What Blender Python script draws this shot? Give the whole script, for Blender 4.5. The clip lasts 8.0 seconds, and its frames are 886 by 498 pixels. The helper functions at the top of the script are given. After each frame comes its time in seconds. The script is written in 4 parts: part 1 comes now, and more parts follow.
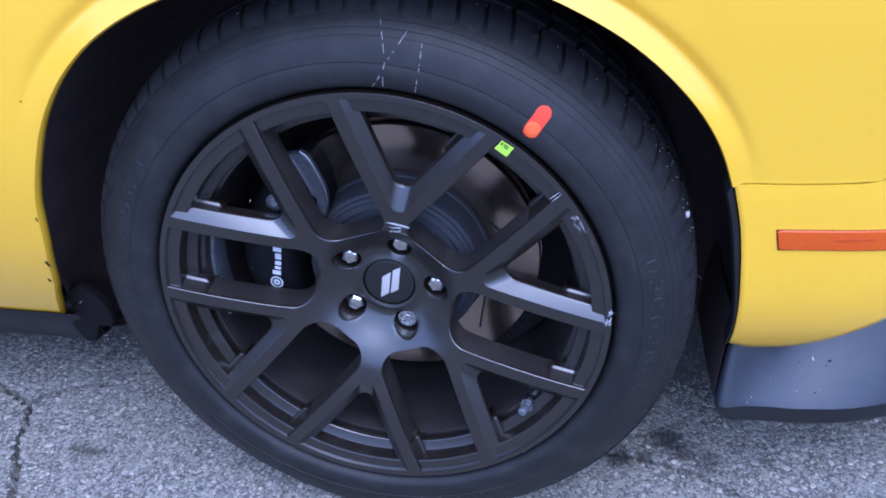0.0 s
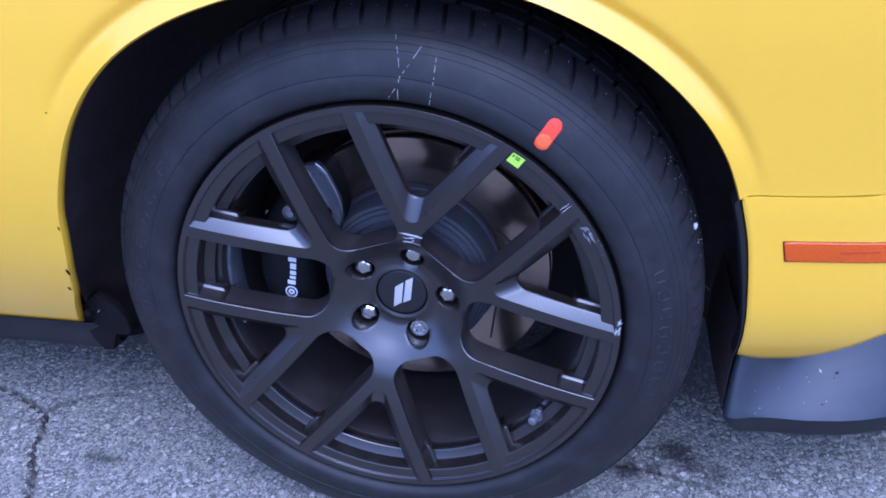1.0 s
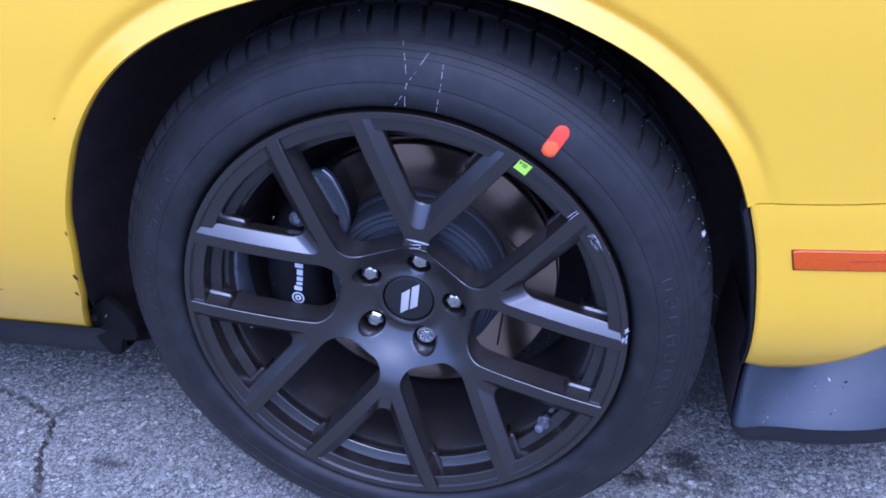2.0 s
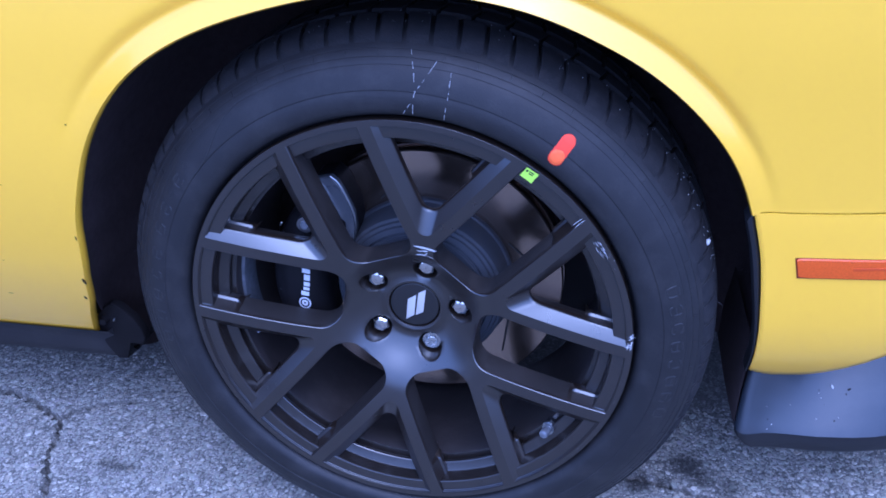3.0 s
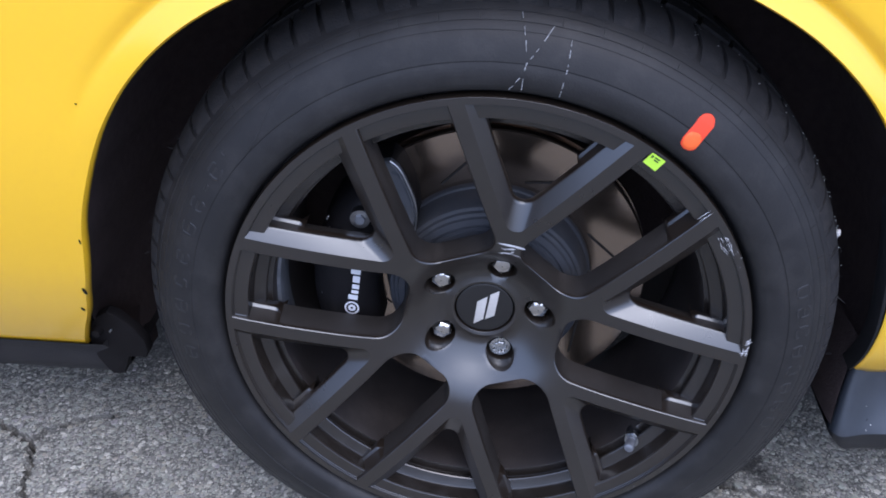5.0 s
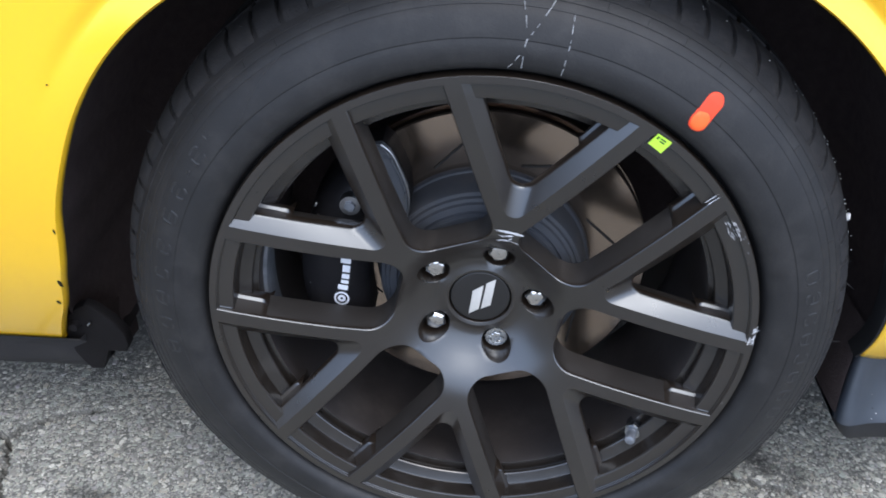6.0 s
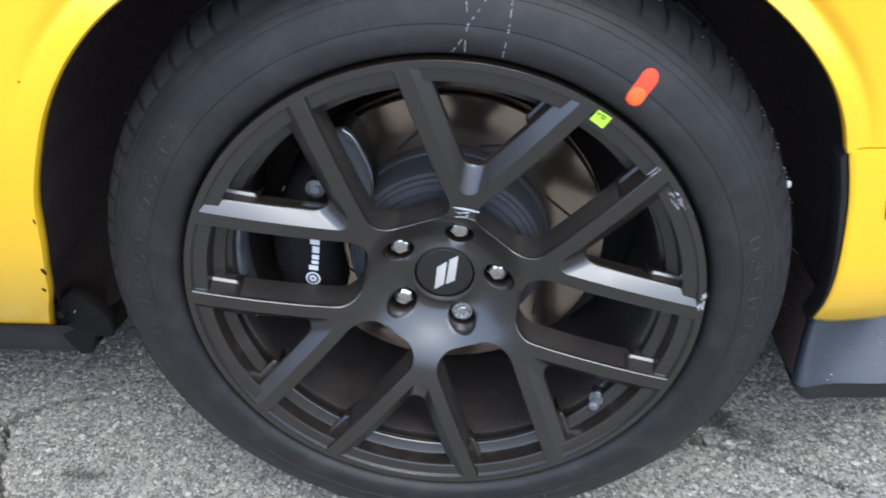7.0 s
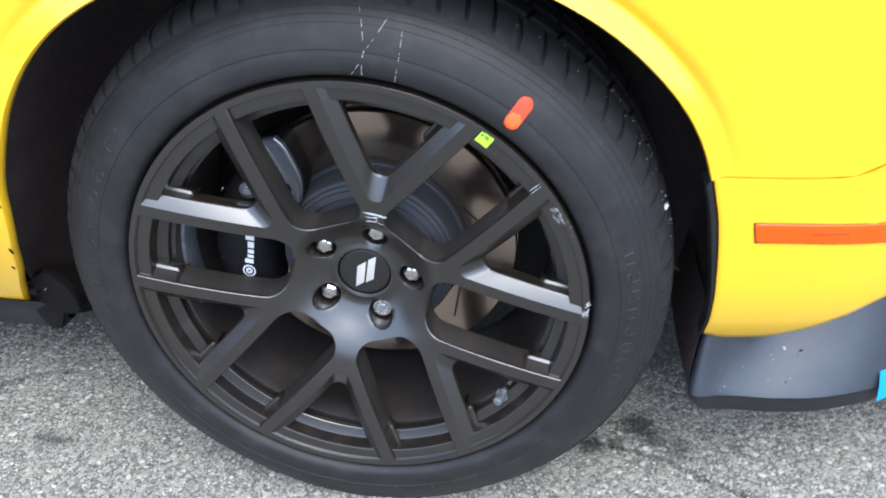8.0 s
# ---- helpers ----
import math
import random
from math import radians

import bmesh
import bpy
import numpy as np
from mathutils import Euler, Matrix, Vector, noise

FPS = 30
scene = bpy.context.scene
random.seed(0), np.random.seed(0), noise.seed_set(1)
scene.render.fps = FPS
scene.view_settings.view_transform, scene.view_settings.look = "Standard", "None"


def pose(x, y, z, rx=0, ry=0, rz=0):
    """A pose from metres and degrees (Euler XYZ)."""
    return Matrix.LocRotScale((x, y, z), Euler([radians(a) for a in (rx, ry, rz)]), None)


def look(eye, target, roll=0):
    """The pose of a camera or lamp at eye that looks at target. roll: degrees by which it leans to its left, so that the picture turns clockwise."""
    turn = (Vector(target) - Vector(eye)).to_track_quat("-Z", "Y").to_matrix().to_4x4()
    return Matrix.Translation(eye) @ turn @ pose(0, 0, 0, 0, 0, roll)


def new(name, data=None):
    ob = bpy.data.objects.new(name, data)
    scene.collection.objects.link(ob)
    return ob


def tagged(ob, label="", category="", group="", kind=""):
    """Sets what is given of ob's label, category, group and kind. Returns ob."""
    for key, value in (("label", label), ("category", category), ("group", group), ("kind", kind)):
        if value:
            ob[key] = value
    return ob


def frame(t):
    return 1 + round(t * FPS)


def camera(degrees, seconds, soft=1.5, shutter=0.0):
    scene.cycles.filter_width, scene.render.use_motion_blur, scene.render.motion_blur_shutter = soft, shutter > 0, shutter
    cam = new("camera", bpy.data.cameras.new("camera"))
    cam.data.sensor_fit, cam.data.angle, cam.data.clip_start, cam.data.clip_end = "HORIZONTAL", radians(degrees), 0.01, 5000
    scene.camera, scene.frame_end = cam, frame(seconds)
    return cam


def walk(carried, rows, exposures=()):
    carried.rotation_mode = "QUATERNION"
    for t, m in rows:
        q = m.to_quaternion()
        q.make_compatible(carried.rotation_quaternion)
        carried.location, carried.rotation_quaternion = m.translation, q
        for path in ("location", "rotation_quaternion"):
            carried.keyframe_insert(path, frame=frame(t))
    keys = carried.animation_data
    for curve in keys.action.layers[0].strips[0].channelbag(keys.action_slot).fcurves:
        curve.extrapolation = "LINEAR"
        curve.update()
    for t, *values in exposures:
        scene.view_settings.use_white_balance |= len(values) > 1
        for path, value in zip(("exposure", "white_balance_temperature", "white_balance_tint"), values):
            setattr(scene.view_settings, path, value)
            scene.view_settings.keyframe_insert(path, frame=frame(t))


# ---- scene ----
cam = camera(53.0, 8.0, soft=1.7, shutter=0.5)
PATH = [
    (0, (0.232, -0.82, 0.944), (-0.081, 0.857, -0.1), -2.1),
    (0.5, (0.233, -0.839, 0.945), (-0.106, 0.85, -0.071), -2.0),
    (1, (0.233, -0.843, 0.945), (-0.104, 0.853, -0.06), -2.1),
    (1.5, (0.234, -0.839, 0.943), (-0.116, 0.858, -0.057), -2.2),
    (3, (0.231, -0.846, 0.953), (-0.131, 0.855, -0.035), -2.0),
    (3.5, (0.211, -0.848, 0.953), (-0.16, 0.846, -0.044), -1.7),
    (4, (0.154, -0.835, 0.946), (-0.194, 0.841, -0.089), -1.1),
    (4.5, (0.069, -0.778, 0.927), (-0.154, 0.897, -0.144), -0.7),
    (4.7, (0.043, -0.751, 0.924), (-0.132, 0.928, -0.149), -0.1),
    (5.8, (-0.003, -0.689, 0.892), (-0.108, 0.982, -0.202), 1.0),
    (6, (0.002, -0.688, 0.895), (-0.091, 0.979, -0.206), 0.9),
    (6.5, (0.016, -0.7, 0.898), (-0.082, 0.955, -0.22), -0.8),
    (7, (0.052, -0.728, 0.907), (-0.06, 0.927, -0.211), -1.2),
    (7.5, (0.133, -0.773, 0.914), (-0.022, 0.885, -0.194), -0.9),
    (8, (0.213, -0.804, 0.953), (-0.013, 0.856, -0.14), -0.3),
]
EXPOSURES = [(0, 1.37, 4530, 22), (0.5, 1.37, 4700, 18), (1, 1.33, 4320, 28), (1.5, 1.33, 4420, 29), (3, 1.37, 4080, 30), (3.5, 1.38, 4030, 30), (4, 1.38, 4350, 25), (4.5, 1.28, 4930, 20), (5.8, 1.63, 5600, 7), (6.5, 1.72, 5700, 5), (7.5, 1.81, 5700, 5), (8, 2.01, 5700, 5)]
walk(cam, [(t, look(eye, target, roll)) for t, eye, target, roll in PATH], EXPOSURES)

H = 0.345          # wheel centre above the ground

# ---- world and light: overcast sky ----
world = bpy.data.worlds.new("overcast_sky")
scene.world = world
world.use_nodes = True
wn = world.node_tree.nodes
sky = wn.new("ShaderNodeTexSky")
sky.sky_type = "NISHITA"
sky.sun_disc = False
sky.sun_elevation, sky.sun_rotation = radians(58), radians(157)
sky.dust_density, sky.air_density, sky.ozone_density = 7.0, 0.7, 0.3
wn["Background"].inputs["Strength"].default_value = 0.05
world.node_tree.links.new(sky.outputs[0], wn["Background"].inputs["Color"])
sun = new("sun", bpy.data.lights.new("sun", "SUN"))
sun.data.energy, sun.data.angle, sun.data.color = 1.6, radians(156), (0.70, 0.785, 1.0)
sun.matrix_world = look((1.05, -2.5, 4.4), (0, 0, 0))


# ---- materials ----
def material(name, color, rough=0.5, metal=0.0, coat=0.0, vary=0.15, scale=40.0, bump=0.0, bump_scale=400.0, dirt=None, dirt_amount=0.0, dirt_scale=9.0, spec=0.5, island=0.0):
    m = bpy.data.materials.new(name)
    m.use_nodes = True
    n, l = m.node_tree.nodes, m.node_tree.links
    b = n["Principled BSDF"]
    b.inputs["Metallic"].default_value = metal
    b.inputs["Coat Weight"].default_value = coat
    b.inputs["Coat Roughness"].default_value = 0.04
    b.inputs["Specular IOR Level"].default_value = spec
    tc = n.new("ShaderNodeTexCoord")
    nz = n.new("ShaderNodeTexNoise")
    nz.inputs["Scale"].default_value, nz.inputs["Detail"].default_value = scale, 6.0
    l.new(tc.outputs["Object"], nz.inputs["Vector"])
    mix = n.new("ShaderNodeMix")
    mix.data_type = "RGBA"
    c = color
    mix.inputs["A"].default_value = (c[0] * (1 - vary), c[1] * (1 - vary), c[2] * (1 - vary), 1)
    mix.inputs["B"].default_value = (min(1, c[0] * (1 + vary)), min(1, c[1] * (1 + vary)), min(1, c[2] * (1 + vary)), 1)
    l.new(nz.outputs["Fac"], mix.inputs["Factor"])
    out = mix.outputs["Result"]
    if dirt:
        nd = n.new("ShaderNodeTexNoise")
        nd.inputs["Scale"].default_value, nd.inputs["Detail"].default_value, nd.inputs["Roughness"].default_value = dirt_scale, 8.0, 0.7
        l.new(tc.outputs["Object"], nd.inputs["Vector"])
        ramp = n.new("ShaderNodeValToRGB")
        ramp.color_ramp.elements[0].position, ramp.color_ramp.elements[1].position = 0.48, 0.72
        ramp.color_ramp.elements[1].color = (dirt_amount,) * 3 + (1,)
        l.new(nd.outputs["Fac"], ramp.inputs["Fac"])
        md = n.new("ShaderNodeMix")
        md.data_type = "RGBA"
        l.new(ramp.outputs["Color"], md.inputs["Factor"])
        l.new(out, md.inputs["A"])
        md.inputs["B"].default_value = (*dirt, 1)
        out = md.outputs["Result"]
    if island:
        geo = n.new("ShaderNodeNewGeometry")
        rr = n.new("ShaderNodeValToRGB")
        rr.color_ramp.elements[0].color = (1 - island,) * 3 + (1,)
        rr.color_ramp.elements[1].color = (1 + island, 1 + island, 1 + island * 0.9, 1)
        l.new(geo.outputs["Random Per Island"], rr.inputs["Fac"])
        mi = n.new("ShaderNodeMix")
        mi.data_type, mi.blend_type = "RGBA", "MULTIPLY"
        mi.inputs["Factor"].default_value = 1.0
        l.new(out, mi.inputs["A"])
        l.new(rr.outputs["Color"], mi.inputs["B"])
        out = mi.outputs["Result"]
    l.new(out, b.inputs["Base Color"])
    mr = n.new("ShaderNodeMapRange")
    mr.inputs["To Min"].default_value, mr.inputs["To Max"].default_value = max(0.02, rough * 0.85), min(1, rough * 1.15)
    l.new(nz.outputs["Fac"], mr.inputs["Value"])
    l.new(mr.outputs["Result"], b.inputs["Roughness"])
    if bump:
        nb = n.new("ShaderNodeTexNoise")
        nb.inputs["Scale"].default_value, nb.inputs["Detail"].default_value = bump_scale, 4.0
        l.new(tc.outputs["Object"], nb.inputs["Vector"])
        bp = n.new("ShaderNodeBump")
        bp.inputs["Strength"].default_value, bp.inputs["Distance"].default_value = 1.0, bump
        l.new(nb.outputs["Fac"], bp.inputs["Height"])
        l.new(bp.outputs["Normal"], b.inputs["Normal"])
    return m


YELLOW = material("yellow_paint", (0.95, 0.562, 0.012), 0.30, coat=0.75, vary=0.012, scale=7, bump=0.000006, bump_scale=30)
YELLOW.node_tree.nodes["Principled BSDF"].inputs["Coat Roughness"].default_value = 0.14
WHEEL = material("satin_black_wheel", (0.0160, 0.0112, 0.0074), 0.29, vary=0.10, scale=40, bump=0.000012, bump_scale=700, dirt=(0.030, 0.025, 0.020), dirt_amount=0.16, dirt_scale=9, spec=0.66)
WHEEL.node_tree.nodes["Principled BSDF"].inputs["IOR"].default_value = 1.75
# cool tint put into the reflections in place of a bluer sky
WHEEL.node_tree.nodes["Principled BSDF"].inputs["Specular Tint"].default_value = (0.91, 0.96, 1.0, 1)
STEP = material("satin_step_black", (0.016, 0.013, 0.0105), 0.21, spec=0.9, vary=0.2, scale=60, bump=0.00006, bump_scale=600, dirt=(0.08, 0.075, 0.07), dirt_amount=0.3, dirt_scale=18)
CAST = material("rough_cast_black", (0.024, 0.0205, 0.0175), 0.45, spec=0.6, vary=0.2, scale=60, bump=0.0001, bump_scale=700, dirt=(0.07, 0.066, 0.062), dirt_amount=0.3, dirt_scale=18)
BARREL = material("dusty_black_barrel", (0.036, 0.031, 0.029), 0.40, vary=0.3, scale=30, bump=0.0002, bump_scale=200, dirt=(0.090, 0.079, 0.070), dirt_amount=0.4, dirt_scale=20)
RUBBER = material("tyre_rubber", (0.016, 0.0155, 0.0155), 0.52, vary=0.25, scale=70, bump=0.00022, bump_scale=520, dirt=(0.075, 0.070, 0.066), dirt_amount=0.24, dirt_scale=24, spec=0.36)
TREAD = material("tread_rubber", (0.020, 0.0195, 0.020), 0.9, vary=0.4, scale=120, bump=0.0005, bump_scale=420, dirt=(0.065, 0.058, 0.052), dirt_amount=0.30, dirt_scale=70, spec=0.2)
LETTER = material("moulded_letter_rubber", (0.019, 0.0185, 0.019), 0.47, vary=0.2, scale=60, bump=0.0001, bump_scale=800)
CHROME = material("chrome", (0.66, 0.64, 0.61), 0.09, metal=1.0, vary=0.1, scale=200)
STEEL = material("zinc_steel", (0.45, 0.46, 0.47), 0.32, metal=1.0, vary=0.2, scale=150, bump=0.0001)
NICKEL = material("satin_nickel", (0.66, 0.66, 0.65), 0.27, metal=1.0, vary=0.25, scale=220, bump=0.0001, bump_scale=500)
IRON = material("brake_iron", (0.37, 0.296, 0.232), 0.19, metal=0.95, vary=0.10, scale=14, dirt=(0.30, 0.20, 0.13), dirt_amount=0.2, dirt_scale=6)
nt = IRON.node_tree.nodes
tg = nt.new("ShaderNodeTangent")
tg.direction_type, tg.axis = "RADIAL", "Y"
IRON.node_tree.links.new(tg.outputs["Tangent"], nt["Principled BSDF"].inputs["Tangent"])
nt["Principled BSDF"].inputs["Anisotropic"].default_value = 0.55
nt["Principled BSDF"].inputs["Anisotropic Rotation"].default_value = 0.25
HATMETAL = material("coated_disc_hat", (0.046, 0.050, 0.059), 0.55, metal=0.1, vary=0.3, scale=18, dirt=(0.08, 0.075, 0.07), dirt_amount=0.5, dirt_scale=25)
SLOT = material("slot_dark", (0.02, 0.018, 0.016), 0.7)
CALIPER = material("black_caliper", (0.012, 0.0112, 0.012), 0.42, vary=0.15, scale=80, coat=0.0, bump=0.0002, bump_scale=350, spec=0.2)
BRIDGE = material("glossy_bridge", (0.10, 0.107, 0.12), 0.28, metal=0.0, vary=0.12, scale=60, coat=0.4)
WHITE = material("white_print", (0.75, 0.76, 0.78), 0.5, vary=0.06, scale=200)
CAPBLACK = material("cap_black", (0.014, 0.013, 0.012), 0.45, vary=0.1, scale=100)
LOGO = material("logo_silver", (0.62, 0.60, 0.56), 0.4, metal=0.3, vary=0.08, scale=300)
PLASTIC = material("black_plastic", (0.027, 0.033, 0.043), 0.35, vary=0.2, scale=30, bump=0.00008, bump_scale=900, dirt=(0.10, 0.096, 0.092), dirt_amount=0.2, dirt_scale=12, spec=0.8)
LINER = material("liner_felt", (0.052, 0.040, 0.038), 0.95, vary=0.4, scale=90, bump=0.0008, bump_scale=300, spec=0.1)
ROCKER = material("dull_rocker_plastic", (0.020, 0.019, 0.020), 0.62, spec=0.3, vary=0.25, scale=30, bump=0.0001, bump_scale=900, dirt=(0.06, 0.056, 0.052), dirt_amount=0.25, dirt_scale=16)
FLAP = material("dark_flap_plastic", (0.011, 0.010, 0.010), 0.6, vary=0.3, scale=40, bump=0.0002, spec=0.08)
WEIGHT = material("dull_zinc_weight", (0.22, 0.23, 0.25), 0.42, metal=0.5, vary=0.6, scale=110, bump=0.0006, bump_scale=180)
STEMRUBBER = material("black_rubber", (0.012, 0.012, 0.013), 0.5, vary=0.2)
UNDER = material("underbody_black", (0.042, 0.039, 0.038), 0.9, vary=0.3, scale=20, spec=0.2)
ORANGE = material("amber_lens", (0.64, 0.098, 0.004), 0.25, vary=0.25, scale=420, coat=0.15, spec=0.3, bump=0.0002, bump_scale=700)
ORANGEDARK = material("amber_lens_moulding", (0.52, 0.070, 0.006), 0.2, vary=0.08, scale=60)
SEAL = material("marker_seal", (0.20, 0.030, 0.004), 0.5, vary=0.2, scale=90)
PAINTRED = material("red_paint_mark", (0.90, 0.062, 0.016), 0.6, vary=0.25, scale=55)
PAINTORANGE = material("orange_paint_mark", (0.95, 0.14, 0.022), 0.55, vary=0.2, scale=90)
CHALK = material("white_chalk", (0.46, 0.46, 0.46), 0.9, vary=0.25, scale=400)
CRAYON = material("faint_crayon", (0.075, 0.066, 0.034), 0.8, vary=0.5, scale=500)
GREEN = material("lime_sticker", (0.50, 0.80, 0.05), 0.5, vary=0.05, scale=80)
INK = material("sticker_ink", (0.03, 0.08, 0.02), 0.6)
SCRATCH_GLINT = material("bare_scratch_glint", (0.72, 0.72, 0.73), 0.45, metal=0.1, vary=0.3, scale=300)
SCUFF = material("dull_scuff", (0.30, 0.30, 0.31), 0.5, metal=0.2, vary=0.4, scale=300)
BLUE = material("blue_tape", (0.02, 0.30, 0.72), 0.5, vary=0.08, scale=60)
GRIT = material("pale_grit", (0.55, 0.54, 0.52), 0.8, vary=0.3, scale=300)
STONE = material("pale_aggregate", (0.380, 0.368, 0.322), 0.8, vary=0.35, scale=160, bump=0.0004, bump_scale=600, dirt=(0.20, 0.17, 0.14), dirt_amount=0.4, dirt_scale=130, island=0.6)
ASPHALT = material("asphalt_binder", (0.198, 0.194, 0.174), 0.9, vary=0.3, scale=220, bump=0.0008, bump_scale=520, dirt=(0.06, 0.057, 0.053), dirt_amount=0.55, dirt_scale=7)


def add_aggregate(m, scale):
    """Fine stones in the binder: cells of differing grey with dark joints."""
    n, l = m.node_tree.nodes, m.node_tree.links
    b = n["Principled BSDF"]
    old = b.inputs["Base Color"].links[0].from_socket
    tc = n.new("ShaderNodeTexCoord")
    warp = n.new("ShaderNodeTexNoise")
    warp.inputs["Scale"].default_value = scale * 0.7
    mixv = n.new("ShaderNodeMix")
    mixv.data_type = "VECTOR"
    mixv.inputs["Factor"].default_value = 0.004
    l.new(tc.outputs["Object"], warp.inputs["Vector"])
    l.new(tc.outputs["Object"], mixv.inputs["A"])
    l.new(warp.outputs["Color"], mixv.inputs["B"])
    vor = n.new("ShaderNodeTexVoronoi")
    vor.inputs["Scale"].default_value = scale
    l.new(mixv.outputs["Result"], vor.inputs["Vector"])
    edge = n.new("ShaderNodeTexVoronoi")
    edge.feature = "DISTANCE_TO_EDGE"
    edge.inputs["Scale"].default_value = scale
    l.new(mixv.outputs["Result"], edge.inputs["Vector"])
    tone = n.new("ShaderNodeValToRGB")
    e = tone.color_ramp.elements
    e[0].color, e[1].color = (0.55, 0.54, 0.53, 1), (1.9, 1.87, 1.82, 1)
    mid = e.new(0.55)
    mid.color = (1.05, 1.03, 1.0, 1)
    l.new(vor.outputs["Color"], tone.inputs["Fac"])
    gap = n.new("ShaderNodeMapRange")
    gap.inputs["From Max"].default_value, gap.inputs["To Min"].default_value = 0.12, 0.45
    l.new(edge.outputs["Distance"], gap.inputs["Value"])
    m1 = n.new("ShaderNodeMix")
    m1.data_type, m1.blend_type = "RGBA", "MULTIPLY"
    m1.inputs["Factor"].default_value = 1.0
    l.new(old, m1.inputs["A"])
    l.new(tone.outputs["Color"], m1.inputs["B"])
    m2 = n.new("ShaderNodeMix")
    m2.data_type, m2.blend_type = "RGBA", "MULTIPLY"
    m2.inputs["Factor"].default_value = 1.0
    l.new(m1.outputs["Result"], m2.inputs["A"])
    l.new(gap.outputs["Result"], m2.inputs["B"])
    l.new(m2.outputs["Result"], b.inputs["Base Color"])


add_aggregate(ASPHALT, 240.0)
STAINS = [(.372, .200, .028, .7), (.392, .172, .016, .6), (.300, .152, .024, .7), (.335, .160, .014, .6), (-.512, .061, .012, .55), (-.490, .059, .014, .6), (-.466, .058, .011, .5), (.43, .16, .02, .5), (-.10, .30, .05, .3)]


def add_stains(m):
    """Dark oily spots, each with an uneven edge."""
    n, l = m.node_tree.nodes, m.node_tree.links
    b = n["Principled BSDF"]
    tc = n.new("ShaderNodeTexCoord")
    nz = n.new("ShaderNodeTexNoise")
    nz.inputs["Scale"].default_value, nz.inputs["Detail"].default_value = 90.0, 5.0
    l.new(tc.outputs["Object"], nz.inputs["Vector"])
    out = b.inputs["Base Color"].links[0].from_socket
    for x, y, r, amount in STAINS:
        dist = n.new("ShaderNodeVectorMath")
        dist.operation = "DISTANCE"
        dist.inputs[1].default_value = (x, y, 0)
        l.new(tc.outputs["Object"], dist.inputs[0])
        add = n.new("ShaderNodeMath")
        add.operation = "MULTIPLY_ADD"
        add.inputs[1].default_value = r * 2.2
        l.new(nz.outputs["Fac"], add.inputs[0])
        l.new(dist.outputs["Value"], add.inputs[2])
        mr = n.new("ShaderNodeMapRange")
        mr.inputs["From Min"].default_value, mr.inputs["From Max"].default_value = r * 1.5, r * 2.3
        mr.inputs["To Min"].default_value, mr.inputs["To Max"].default_value = 1 - amount, 1.0
        l.new(add.outputs["Value"], mr.inputs["Value"])
        mx = n.new("ShaderNodeMix")
        mx.data_type, mx.blend_type = "RGBA", "MULTIPLY"
        mx.inputs["Factor"].default_value = 1.0
        l.new(out, mx.inputs["A"])
        l.new(mr.outputs["Result"], mx.inputs["B"])
        out = mx.outputs["Result"]
    l.new(out, b.inputs["Base Color"])


def tint_stones(m):
    """Stones run from dark grey through tan to nearly white."""
    for node in m.node_tree.nodes:
        if node.bl_idname == "ShaderNodeValToRGB" and node.inputs["Fac"].is_linked and node.inputs["Fac"].links[0].from_socket.name == "Random Per Island":
            e = node.color_ramp.elements
            e[0].color, e[1].color = (0.36, 0.36, 0.36, 1), (1.55, 1.53, 1.48, 1)
            for at, col in ((0.18, (0.66, 0.66, 0.64, 1)), (0.32, (0.80, 0.85, 0.79, 1)), (0.45, (0.94, 0.88, 0.78, 1)), (0.54, (0.86, 0.82, 0.89, 1)), (0.66, (0.84, 0.89, 0.84, 1)), (0.85, (1.10, 1.07, 1.0, 1))):
                e.new(at).color = col


tint_stones(STONE)
add_stains(ASPHALT)
add_stains(STONE)


# ---- mesh helpers ----
def finish(name, me, mat, parent=None, label="", angle=35):
    me.materials.append(mat)
    me.shade_smooth()
    if angle:
        me.set_sharp_from_angle(angle=radians(angle))
    ob = new(name, me)
    if parent is not None:
        ob.parent = parent
    if label:
        tagged(ob, label)
    return ob


def part(name, bm, mat, parent=None, label="", angle=35, flip=True):
    me = bpy.data.meshes.new(name)
    if flip:
        bmesh.ops.recalc_face_normals(bm, faces=bm.faces)
    bm.to_mesh(me)
    bm.free()
    return finish(name, me, mat, parent, label, angle)


def sheet(bm, rows, close=False):
    """Quads between rows of points of equal length."""
    vs = [[bm.verts.new(p) for p in row] for row in rows]
    for a, b in zip(vs, vs[1:]):
        n = len(a)
        for i in range(n if close else n - 1):
            j = (i + 1) % n
            bm.faces.new((a[i], a[j], b[j], b[i]))
    return vs


def lathe(bm, profile, n, start=0.0, end=360.0, cy=0.0, move=None):
    """A profile of (radius, y) turned about the wheel's axle."""
    full = abs(end - start) >= 359.9
    steps = n if full else n + 1
    rows = []
    for r, y in profile:
        row = []
        for i in range(steps):
            a = radians(start + (end - start) * i / n)
            p = Vector((r * math.cos(a), y + cy, H + r * math.sin(a)))
            row.append(move(p) if move else p)
        rows.append(row)
    return sheet(bm, rows, full)


def block(bm, size, m=Matrix(), bevel=0.0, seg=2):
    r = bmesh.ops.create_cube(bm, size=1.0)
    vs = r["verts"]
    bmesh.ops.transform(bm, matrix=m @ Matrix.Diagonal((*size, 1)), verts=vs)
    if bevel:
        es = list({e for v in vs for e in v.link_edges})
        bmesh.ops.bevel(bm, geom=es, offset=bevel, segments=seg, affect="EDGES", profile=0.5)


